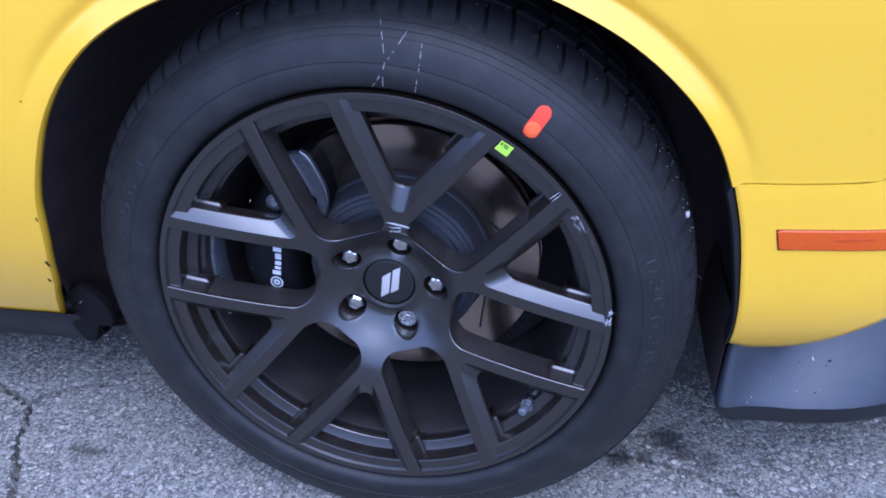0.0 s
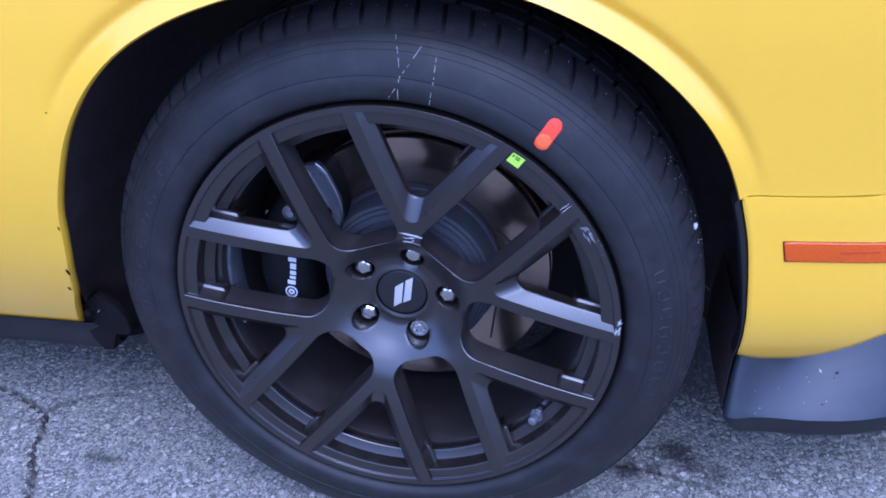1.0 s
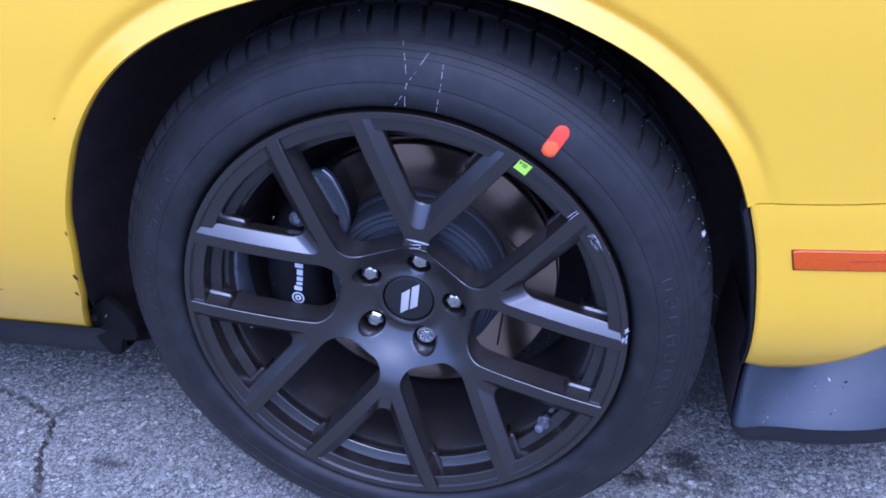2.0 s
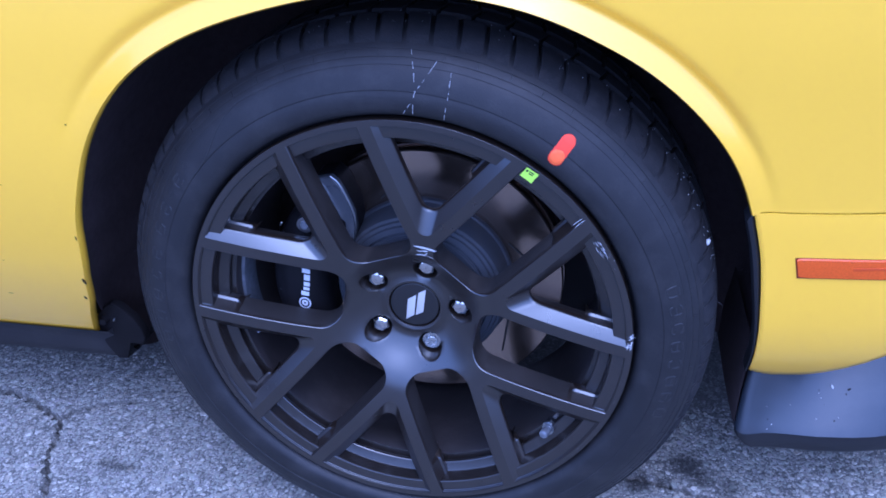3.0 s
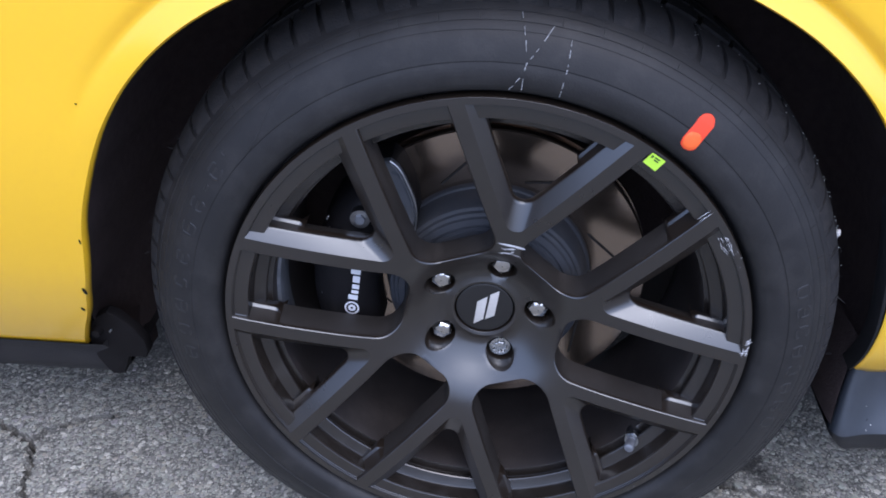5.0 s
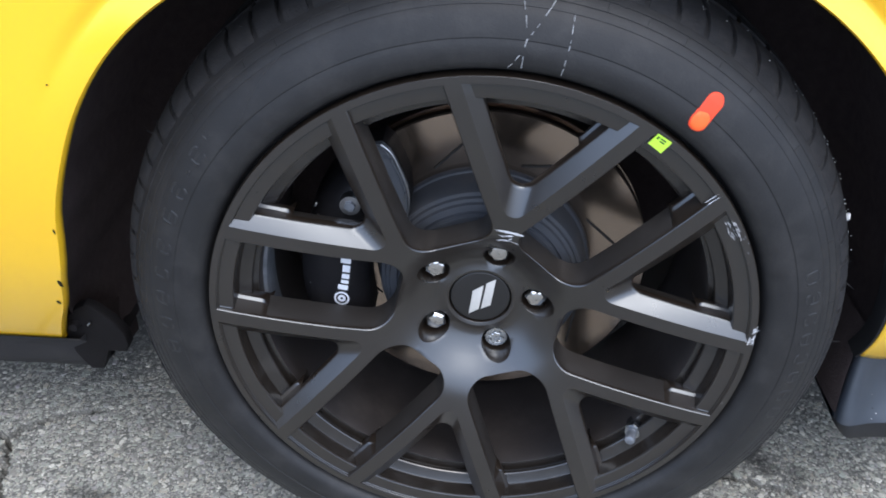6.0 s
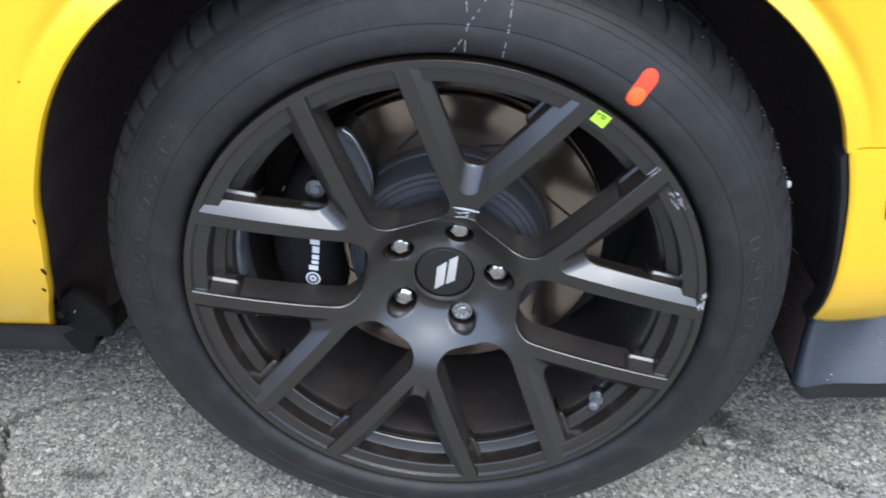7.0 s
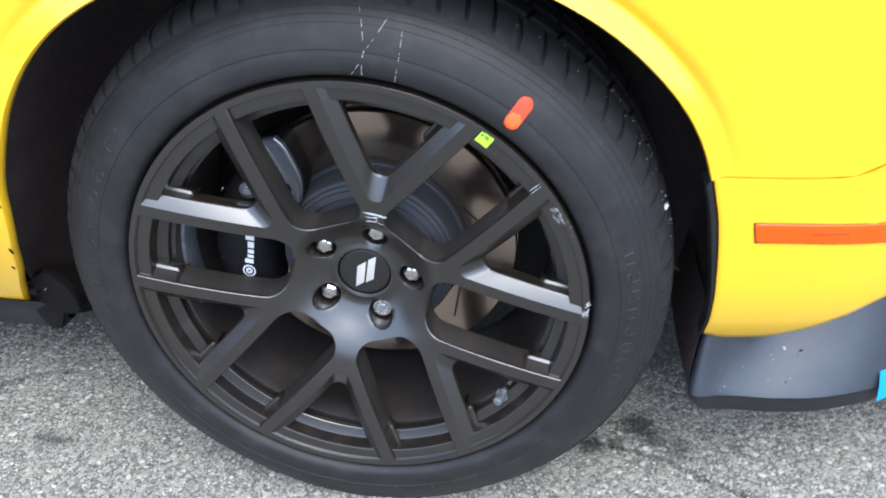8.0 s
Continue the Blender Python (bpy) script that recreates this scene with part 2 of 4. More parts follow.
def spline(xs, ys, x):
    """Smooth monotone-ish interpolation of a table."""
    if x <= xs[0]:
        return ys[0]
    if x >= xs[-1]:
        return ys[-1]
    k = max(i for i in range(len(xs) - 1) if xs[i] <= x)
    def slope(i):
        if i == 0 or i == len(xs) - 1:
            j = min(i, len(xs) - 2)
            return (ys[j + 1] - ys[j]) / (xs[j + 1] - xs[j])
        return (ys[i + 1] - ys[i - 1]) / (xs[i + 1] - xs[i - 1])
    h = xs[k + 1] - xs[k]
    t = (x - xs[k]) / h
    a, b = ys[k], ys[k + 1]
    return a * (2 * t**3 - 3 * t**2 + 1) + b * (3 * t**2 - 2 * t**3) + h * (slope(k) * (t**3 - 2 * t**2 + t) + slope(k + 1) * (t**3 - t**2))


def smooth(a, b, x):
    t = min(1, max(0, (x - a) / (b - a)))
    return t * t * (3 - 2 * t)


def polar(r, deg, y=0.0):
    return Vector((r * math.cos(radians(deg)), y, H + r * math.sin(radians(deg))))


car = tagged(new("car"), "yellow parked sports car standing on worn asphalt", "car")

# ---- body panels ----
ARCH_A = [-8, 5, 16, 24, 32, 39, 51, 60, 68, 79, 90, 107, 127, 136, 145, 155, 163, 168, 172.5, 176, 180]
ARCH_R = [.407, .403, .408, .413, .4195, .4215, .4195, .4155, .413, .4085, .405, .4045, .416, .4175, .4150, .4100, .4090, .4085, .4118, .4180, .4272]


def arch_r(deg):
    return spline(ARCH_A, ARCH_R, deg)


def body_y(x, z):
    """How far in from the wheel's face the painted side lies."""
    flank = -0.028 + 0.72 * max(0, 0.60 - z) ** 2 + 0.25 * max(0, 0.40 - z) ** 1.5 + 0.55 * max(0, z - 0.66) ** 2
    nose = 0.020 + 0.06 * max(0, 0.50 - z) + 0.4 * max(0, 0.365 - z) ** 1.5 + 2.0 * max(0, 0.332 - z) ** 2 + 0.8 * max(0, 0.425 - z) ** 2 + 0.14 * max(0, x - 0.36) + 1.1 * max(0, x - 0.50) ** 2 + 0.5 * max(0, z - 0.66) ** 2 - 0.10 * max(0, z - 0.52)
    s = smooth(-0.15, 0.40, x)
    return flank * (1 - s) + nose * s


def flare(d, deg):
    """The raised edge round the wheel opening, with a shallow groove above it."""
    k = smooth(18, 46, deg) * (1 - smooth(126, 153, deg))
    return k * float(np.interp(d, [0, .004, .012, .0185, .0220, .0245, .0285, .0325, .037], [.0105, .0082, .0016, -.0040, -.0056, -.0053, -.0025, -.0006, 0]))


def panel_line(x):
    return 0.5180 - 0.002 * smooth(0.38, 0.46, x) + 7 * max(0, x - 0.510) ** 2


def bumper_low(x):
    return 0.2800 - 0.0145 * smooth(0.405, 0.442, x) + 1.05 * max(0, x - 0.478) ** 1.25


LEVELS = [0, .0015, .004, .008, .012, .0155, .0185, .0205, .0220, .0233, .0245, .0265, .0285, .0305, .0325, .0345, .037, .0395, .042, .05, .058, .07, .09, .12, .16, .21, .28, .36, .46, .58, .72, .9]


def fender():
    bm = bmesh.new()
    rows = []
    a0 = 24.2
    def pts(fn):
        row = []
        for d in LEVELS:
            a = fn(0)[2]
            x, z, a = fn(d * (1 + 0.2 * smooth(75, 125, a) * (1 - smooth(.05, .12, d))))
            x, z = max(-1.2, min(0.9, x)), min(0.97, z)
            y = body_y(x, z) - flare(d, a)
            if d == 0:
                y += 0.004
            row.append(Vector((x, y, z)))
        e = row[0]
        ray = (row[2] - e)
        ray.y = 0
        ray = ray.normalized() if ray.length > 1e-6 else Vector((0, 0, 1))
        return [e + Vector((0, .022, 0)) + ray * 0.012, e + Vector((0, .010, 0)) + ray * 0.001] + row
    for k in range(8):
        v = k / 8
        def fn(d, v=v):
            r = arch_r(a0) + d
            x, zr = r * math.cos(radians(a0)), H + r * math.sin(radians(a0))
            zl = panel_line(x) + 0.0013
            return x, zl + (zr - zl) * v, a0
        rows.append(pts(fn))
    n = 120
    for k in range(n + 1):
        a = a0 + (180 - a0) * k / n
        rows.append(pts(lambda d, a=a: ((arch_r(a) + d) * math.cos(radians(a)), H + (arch_r(a) + d) * math.sin(radians(a)), a)))
    for k in range(1, 11):
        z = H + (0.238 - H) * k / 10
        xe = spline([.238, .274, .295, .312, .3195, .334, .345], [.4785, .4610, .4505, .4413, .4375, .4315, .4283], z)
        rows.append(pts(lambda d, z=z, xe=xe: (-(xe + d), z, 180)))
    # the lower edge turns in under the door sill
    low = rows[-1]
    rows.append([p + Vector((0, .006, -.004)) for p in low])
    rows.append([p + Vector((0, .05, -.006)) for p in low])
    sheet(bm, rows)
    bmesh.ops.remove_doubles(bm, verts=bm.verts, dist=0.00005)
    return part("front_fender", bm, YELLOW, car, angle=50)


fender()


def edge_x(z):
    return spline([.28, .31, .345, .388, .46, .505, .52], [.4115, .4105, .4095, .406, .395, .3820, .3768], z)


def bumper():
    bm = bmesh.new()
    lv = [0, .002, .006, .012, .02, .03, .045, .06, .075, .09, .11, .13, .16, .2, .25, .31, .38, .45, .52]
    rows = []
    n = 26
    for k in range(n + 1):
        v = k / n
        row = []
        for d in lv:
            z = 0.305 + (0.513 - 0.305) * v
            x = edge_x(z) + d
            zl, zt = bumper_low(x), panel_line(x) - 0.0008
            z = zl + (zt - zl) * v
            row.append(Vector((x, body_y(x, z) + (0.002 if d == 0 else 0), z)))
        e = row[0]
        rows.append([e + Vector((.008, .014, 0)), e + Vector((.0020, .006, 0))] + row)
    low, top = rows[0], rows[-1]
    rows = [[p + Vector((.006, .012, .003)) for p in low], [p + Vector((.0008, .004, -.0015)) for p in low]] + rows + [[p + Vector((0, .003, .0008)) for p in top], [p + Vector((0, .02, .001)) for p in top]]
    sheet(bm, rows)
    return part("front_bumper", bm, YELLOW, car, angle=50)


bumper()


def side_marker():
    bm = bmesh.new()
    x0, x1, z0, z1 = 0.4335, 0.66, 0.4370, 0.4620
    prof = [(-.5, .004), (-.497, -.0008), (-.44, -.0022), (0, -.0026), (.44, -.0022), (.497, -.0008), (.5, .004)]
    xs = [x0, x0 + .0011, x0 + .0035] + [x0 + .003 + (x1 - x0 - .006) * i / 20 for i in range(1, 20)] + [x1 - .003, x1]
    rows = []
    for i, x in enumerate(xs):
        row = []
        for s, o in prof:
            z = (z0 + z1) / 2 + s * (z1 - z0) * (0.66 if i == 0 else 0.84 if i == 1 else 0.97 if i == 2 else 1)
            y = body_y(x, z) + (o if 0 < i < len(xs) - 1 else 0.004)
            row.append(Vector((x, y, z)))
        rows.append(row)
    def upright(p):
        return p + Vector((-.22 * (p.z - (z0 + z1) / 2), 0, -.03 * (p.x - x0)))
    rows = [[upright(p) for p in row] for row in rows]
    sheet(bm, rows)
    seal = bmesh.new()
    sheet(seal, [[upright(Vector((x, body_y(x, z) - lift, z))) for z, lift in ((z0 - .0008, -.002), (z0 - .0007, .0004), (z1 + .0007, .0004), (z1 + .0008, -.002))] for x in [x0 - .0008] + xs])
    lens = part("side_marker", bm, ORANGE, car, "amber side marker lens", angle=40)
    bm = bmesh.new()
    sheet(bm, [[Vector((x, body_y(x, .448) - o, .4485 + s * .0022)) for s, o in ((-1, .0018), (-.7, .0032), (.7, .0032), (1, .0018))] for x in (0.492, .4935, .51, .53, .5325, .534)])
    part("lens_moulding", bm, ORANGEDARK, lens)
    part("lens_seal", seal, SEAL, lens, "dark seal round the lens")


side_marker()


def spoiler_y(x, z):
    top = bumper_low(x) + 0.001
    v = (z - top) / (0.172 - top)
    y_top = body_y(x, bumper_low(x)) + 0.35 * max(0, x - 0.432)
    y_low = 0.050 + 0.15 * max(0, x - 0.406) + 2.2 * max(0, x - 0.54) ** 2
    recess = 0.035 * smooth(0.47, 0.53, x) * (1 - smooth(0.60, 0.68, x)) * max(0, 1 - v) ** 1.6
    return y_top + (y_low - y_top) * max(0, v) ** 1.5 + recess


def spoiler():
    """Black lip under the bumper."""
    bm = bmesh.new()
    rows = []
    lv = [0, .0008, .0025, .005, .008, .012, .016, .024, .035, .05, .065, .08, .1, .12, .145, .17, .2, .24, .3, .38, .50]
    for k in range(18):
        v = k / 17
        row = []
        for d in lv:
            x = 0.404 + 0.011 * (1 - v) ** 1.3 + d
            top = bumper_low(x) + 0.001
            low = 0.1905 - 0.006 * smooth(0.43, 0.51, x) - 0.003 * smooth(0.60, 0.66, x)
            z = top + (low - top) * min(1, v / .94)
            y = spoiler_y(x, z) + (0.002 * ((v - .86) / .14) ** 2 if v > .86 else 0)
            row.append(Vector((x, y + (.016 - math.sqrt(max(0, .016 ** 2 - (.016 - d) ** 2)) if d < .016 else 0), z)))
        rows.append([row[0] + Vector((.003, .010, 0))] + row)
    low = rows[-1]
    rows.append([p + Vector((0, .004, -.001)) for p in low])
    rows.append([p + Vector((0, .25, -.001)) for p in low])
    sheet(bm, rows)
    lip = part("front_spoiler", bm, PLASTIC, car, "scuffed satin black plastic front lip", angle=45)
    bm = bmesh.new()
    strip = [(.012, .002), (.0028, .001), (.0012, -.0008), (.001, -.003), (.002, -.013), (.0035, -.026), (.006, -.0300), (.012, -.0315), (.25, -.030)]
    sheet(bm, [[p + Vector((.002 * (i < 3), dy, dz * (1 if dz > 0 else smooth(.392, .432, p.x)))) for i, p in enumerate(low)] for dy, dz in strip])
    part("lip_edge", bm, STEMRUBBER, lip, "dull black lower edge of the lip", angle=45)
    for i in range(9):
        bm = bmesh.new()
        d = bmesh.ops.create_icosphere(bm, subdivisions=1, radius=1.0)
        sx, sz, px, pz, tilt = [(.0015, .0062, .522, .234, -28), (.0006, .0007, .505, .229, 0), (.0006, .0007, .508, .224, 0), (.0006, .0006, .443, .195, 0), (.0007, .0007, .448, .200, 0), (.0005, .0007, .47, .22, 0), (.0006, .0005, .503, .203, 0), (.0005, .0005, .44, .222, 0), (.0005, .0005, .53, .205, 0)][i]
        py = spoiler_y(px, pz)
        bmesh.ops.transform(bm, matrix=pose(px, py, pz, 0, tilt, 0) @ Matrix.Diagonal((sx, .0012, sz, 1)), verts=d["verts"])
        part("stuck_grit", bm, GRIT, lip, "pale chip on black plastic")
    for px, pz, sx, sz, tilt in ((.541, .234, .0016, .0034, 40), (.538, .229, .0008, .0016, -20), (.525, .201, .0011, .0022, 15), (.505, .232, .0009, .0014, 0), (.443, .206, .0008, .0016, 10), (.512, .217, .0006, .0012, 30)):
        bm = bmesh.new()
        d = bmesh.ops.create_icosphere(bm, subdivisions=1, radius=1.0)
        bmesh.ops.transform(bm, matrix=pose(px, spoiler_y(px, pz), pz, 0, tilt, 0) @ Matrix.Diagonal((sx, .0007, sz, 1)), verts=d["verts"])
        part("gouge", bm, STEMRUBBER, lip, "dark gouge in the black plastic")
    bm = bmesh.new()
    rows = [[Vector((x, spoiler_y(x, .184 + s * .018) - .004 + o, 0.184 + s * .018)) for s, o in ((-1, .004), (-.9, 0), (0, -.002), (.9, 0), (1, .004))] for x in (.647, .649, .66, .68, .695)]
    sheet(bm, rows)
    part("blue_tape", bm, BLUE, lip, "strip of blue masking tape")


spoiler()


def arch_trim():
    """Black plastic edge of the liner along the bumper's wheel opening."""
    bm = bmesh.new()
    rows = []
    for k in range(25):
        v = 1 - 1.02 * k / 24
        x = edge_x(0.305 + 0.208 * max(0, v)) - 0.001
        zl, zt = bumper_low(x), panel_line(x) - 0.0008
        z = zl + (zt - zl) * v
        y = body_y(x, z)
        t = 0.0095 * smooth(0.517, 0.510, z) - 0.0062 * smooth(.47, .31, z)
        rows.append([Vector(p) for p in ((x + .004, y + .03, z), (x, y + .004, z), (x - t * .3, y + .0005, z), (x - t * .75, y + .0015, z), (x - t, y + .006, z), (x - t + .001, y + .028, z))])
    sheet(bm, rows)
    return part("arch_trim", bm, STEMRUBBER, car, "black plastic liner edge")


arch_trim()


def rocker():
    bm = bmesh.new()
    prof = [(.076, .244), (.083, .236), (.088, .231), (.092, .215), (.097, .195), (.104, .180), (.112, .174), (.14, .172), (.4, .176)]
    rows = [[Vector((x, y, z)) for y, z in prof] for x in (-1.2, -1.0, -.8, -.65, -.55, -.5, -.465, -.455)]
    rows.append([p + Vector((.004, .02, 0)) for p in rows[-1]])
    sheet(bm, rows)
    return part("rocker_panel", bm, ROCKER, car, "dull black plastic rocker panel", angle=40)


rocker()


def arch_liner():
    bm = bmesh.new()
    rows = []
    for off, y in ((0.012, .012), (0.016, .03), (0.02, .10), (0.015, .25), (-.05, .30), (-.20, .31), (-.35, .31)):
        row = []
        for k in range(81):
            a = min(-19 + 221 * k / 80, 189 if y < .05 else 195 if y < .2 else 202)
            r = arch_r(max(-8, min(180, a))) + off
            if a > 180:
                r = 0.43 / max(.5, math.cos(radians(a - 180))) + off + 0.02 * smooth(180, 190, a)
            yy = y + (body_y(r * math.cos(radians(a)), max(.22, H + r * math.sin(radians(a)))) + .012 * smooth(178, 186, a) if y < .05 else 0)
            p = polar(r + (0.004 * math.sin(a * 1.7) if y > .05 else 0), a, yy)
            row.append(p)
        rows.append(row)
    sheet(bm, rows)
    # added sheet that fills the gap between flap and tyre
    skirt = [(-.458, .100, .200), (-.457, .125, .184), (-.458, .150, .168), (-.459, .180, .149), (-.465, .205, .134), (-.470, .250, .120)]
    sheet(bm, [[Vector((x, y, z + k)) for x, y, z in skirt] for k in (0, .02, .05, .075)])
    # the front end closes the side of the lip
    rows = []
    for k in range(9):
        v = k / 8
        x = 0.403 + 0.011 * (1 - v) ** 1.3
        z = 0.310 + (0.197 - 0.310) * v
        y = spoiler_y(x, z) + 0.015
        rows.append([Vector((x + .001, y, z)), Vector((x - .001, y + .006, z)), Vector((x - .003, y + .04, z)), Vector((x - .006, y + .09, z + .004)), Vector((x - .008, y + .20, z + .008))])
    sheet(bm, rows)
    return part("wheel_arch_liner", bm, LINER, car, "black felt wheel arch liner", angle=60)


arch_liner()


def splash_flap():
    """Bent bracket at the rear foot of the wheel opening."""
    bm = bmesh.new()
    out = [(-.445, .288), (-.456, .281), (-.465, .273), (-.477, .257), (-.478, .228), (-.474, .209), (-.467, .196), (-.459, .184), (-.444, .187), (-.436, .204), (-.430, .219), (-.408, .221), (-.402, .232), (-.404, .250), (-.414, .266), (-.425, .276), (-.434, .284)]
    rows = []
    for y, s in ((.086, .90), (.0865, .96), (.089, 1.0), (.10, 1.0)):
        cx, cz = -.442, .240
        rows.append([Vector((cx + (x - cx) * s, y - .10 * (x + .44) + .06 * (cz - z), cz + (z - cz) * s)) for x, z in out])
    vs = sheet(bm, rows, True)
    bm.faces.new(vs[0])
    flap = part("splash_flap", bm, FLAP, car, "dark bent plastic splash flap", angle=40)
    bm = bmesh.new()
    bmesh.ops.create_cone(bm, cap_ends=True, segments=10, radius1=.007, radius2=.005, depth=.008, matrix=pose(-.461, .082, .258, 90, 0, 0))
    part("push_clip", bm, FLAP, flap)
    # the glint on the clip, built as a small steel sliver
    bm = bmesh.new()
    block(bm, (.0055, .003, .0018), pose(-.4425, .0805, .263, 0, -48, 0), .0006)
    part("clip_glint", bm, STEEL, flap, "small steel sliver for the glint on the clip")


splash_flap()


def shell():
    """Hood, underside and the far side, that close the car, with added skirts against light from below."""
    bm = bmesh.new()
    rows = []
    for y, dz in ((0.06, 0.0), (0.075, .012), (.11, .03), (.3, .06), (.9, .09), (1.5, .06), (1.75, .03), (1.84, 0), (1.86, -.2), (1.85, -.7)):
        rows.append([Vector((x, y + body_y(x, .97) - 0.05 * (y < .07) * 1.2 if y < .2 else y, .968 + dz)) for x in (-1.2, -.8, -.4, 0, .3, .5, .7, .9)])
    sheet(bm, rows)
    part("hood", bm, YELLOW, car, angle=40)
    for name, x, bend, near in (("nose_panel", .9, .10, .24), ("body_end", -1.2, -.02, .02)):
        bm = bmesh.new()
        sheet(bm, [[Vector((x + bend * math.sin(math.pi * (y - .02) / 1.9) * (1 - .4 * (z > .9)), y, z + (.07 * math.sin(math.pi * (y - .02) / 1.9) if z > .9 else 0))) for y in (near, near + .05, near + .15, .6, .95, 1.4, 1.7, 1.82, 1.86)] for z in (.20, .30, .5, .75, .9, .968)])
        part(name, bm, YELLOW, car, angle=40)
    bm = bmesh.new()
    sheet(bm, [[Vector((x, y, .20)) for x in (-1.2, -.6, -.47)] for y in (.10, .6, 1.2, 1.8)])
    sheet(bm, [[Vector((x, y, .17)) for x in (-.47, -.1, .3, .9)] for y in (.32, .8, 1.3, 1.8)])
    sheet(bm, [[Vector((x, .32, z)) for x in (-.47, 0, .5, .9)] for z in (.17, .6, .95)])
    sheet(bm, [[Vector((-.47, y, z)) for y in (.10, .2, .32)] for z in (.2, .5, .9)])
    sheet(bm, [[Vector((x, y, .175)) for x in (.43, .7, .9)] for y in (.16, .3, .5)])
    # unseen skirts added at nose, rear and far side to block light under the car
    sheet(bm, [[Vector((.90, y, z)) for y in (.16, .6, 1.2, 1.8)] for z in (.12, .17, .22)])
    sheet(bm, [[Vector((-1.2, y, z)) for y in (.12, .6, 1.2, 1.8)] for z in (.10, .17, .22)])
    sheet(bm, [[Vector((x, 1.8, z)) for x in (-1.2, -.4, .3, .9)] for z in (.10, .17, .22)])
    part("underbody_and_light_skirts", bm, UNDER, car, angle=40)


shell()


def body_marks():
    """Chips along the wheel opening's edge and specks on the paint."""
    for x, z, w, h in ((-.4210, .370, .0024, .0062), (-.4375, .334, .0022, .0040), (-.3995, .447, .0011, .0036), (-.3620, .602, .0012, .0009), (-.55, .33, .004, .0006), (-.52, .40, .0008, .0006), (-.47, .52, .0006, .0006)):
        bm = bmesh.new()
        rows = []
        for s, o in ((1, .0002), (.7, .0006), (.05, .0007)):
            rows.append([Vector((x + w * s * math.cos(t), body_y(x + w * s * math.cos(t), z + h * s * math.sin(t)) - o, z + h * s * math.sin(t))) for t in np.linspace(0, 2 * math.pi, 9)[:-1]])
        sheet(bm, rows, True)
        part("paint_chip", bm, FLAP, car, "small dark chip in the yellow paint")


body_marks()

# ---- wheel ----
def squash(p):
    """The tyre's foot is pressed flat and bulges a little."""
    if p.z < 0.05 and p.y < 0.11:
        k = max(0, (0.05 - p.z) / 0.07)
        p.y -= 0.010 * k * k * (1 if p.y < .05 else .3)
    p.z = max(p.z, 0.0015)
    return p


TYRE = [(.262, .022), (.2690, .017), (.2708, .012), (.2722, .0055), (.2745, .0002), (.278, -.0035), (.282, -.0052), (.290, -.0056), (.2985, -.0046),
        (.3003, -.0037), (.3011, -.0036), (.3018, -.0041), (.310, -.0022), (.318, .0012), (.3255, .0048), (.3260, .0053), (.3266, .0053), (.3325, .0088), (.3330, .0094), (.3336, .0093), (.3395, .0138),
        (.3401, .0146), (.3408, .0145), (.346, .020), (.350, .0260), (.3532, .033), (.3552, .041), (.3565, .05), (.358, .08), (.3585, .12), (.358, .17), (.352, .21), (.33, .235), (.29, .24), (.262, .225)]


def tyre_y(r):
    outer = TYRE[1:31]
    for (r0, y0), (r1, y1) in zip(outer, outer[1:]):
        if r0 <= r <= r1:
            return y0 + (y1 - y0) * (r - r0) / max(1e-9, r1 - r0)
    return outer[-1][1]


# face of the spokes: depth by radius
FACE_R = [.0, .0330, .0340, .0375, .0405, .0430, .0470, .055, .066, .078, .090, .105, .120, .150, .200, .245, .262, .267]
FACE_Y = [.0562, .0562, .0556, .0553, .0566, .0578, .0570, .0535, .0465, .0365, .0275, .0205, .0165, .0105, .0040, .0005, 0, 0]


def face_y(r):
    return spline(FACE_R, FACE_Y, r)


R_OUT = 0.2607
V_AXES = [18, 78, 138, 198, 258, 318]
N_AXES = [48, 108, 168, 228, 288, 348]
V_EDGE, N_HALF, N_BASE = 0.0580, 0.0435, 0.0835


def v_loop(o):
    """Outline of the window inside a fork, o in from its face edge; the bevel widens into the crotch."""
    d, rad = V_EDGE + o, 0.0105 + 0.12 * max(0, o)
    apex = (d + rad) / 0.5
    phi = 30 - math.degrees(math.asin(d / R_OUT))
    pts = []
    for k in range(17):
        a = radians(-phi + 2 * phi * k / 16)
        pts.append((R_OUT * math.cos(a), R_OUT * math.sin(a)))
    u1, v1 = pts[-1]
    tu, tv = apex - rad * 0.5, rad * 0.866
    edge = [(u1 + (tu - u1) * k / 20, v1 + (tv - v1) * k / 20) for k in range(1, 21)]
    pts += edge
    for k in range(1, 12):
        a = radians(120 + 120 * k / 12)
        pts.append((apex + rad * math.cos(a), rad * math.sin(a)))
    pts += [(u, -v) for u, v in reversed(edge)]
    return pts


def n_loop(o):
    """Outline of the parallel-sided window between two forks."""
    w, base, rad = N_HALF - o, N_BASE + o, 0.025
    phi = math.degrees(math.asin(w / R_OUT))
    pts = []
    for k in range(15):
        a = radians(-phi + 2 * phi * k / 14)
        pts.append((R_OUT * math.cos(a), R_OUT * math.sin(a)))
    u1 = pts[-1][0]
    for k in range(1, 22):
        pts.append((u1 + (base + rad - u1) * k / 21, w))
    for k in range(1, 9):
        a = radians(90 + 90 * k / 8)
        pts.append((base + rad + rad * math.cos(a), w - rad + rad * math.sin(a)))
    for k in range(0, 9):
        a = radians(180 + 90 * k / 8)
        pts.append((base + rad + rad * math.cos(a), -w + rad + rad * math.sin(a)))
    for k in range(1, 21):
        pts.append((base + rad + (u1 - base - rad) * k / 21, -w))
    return pts


NUTS = [1 + 72 * k for k in range(5)]
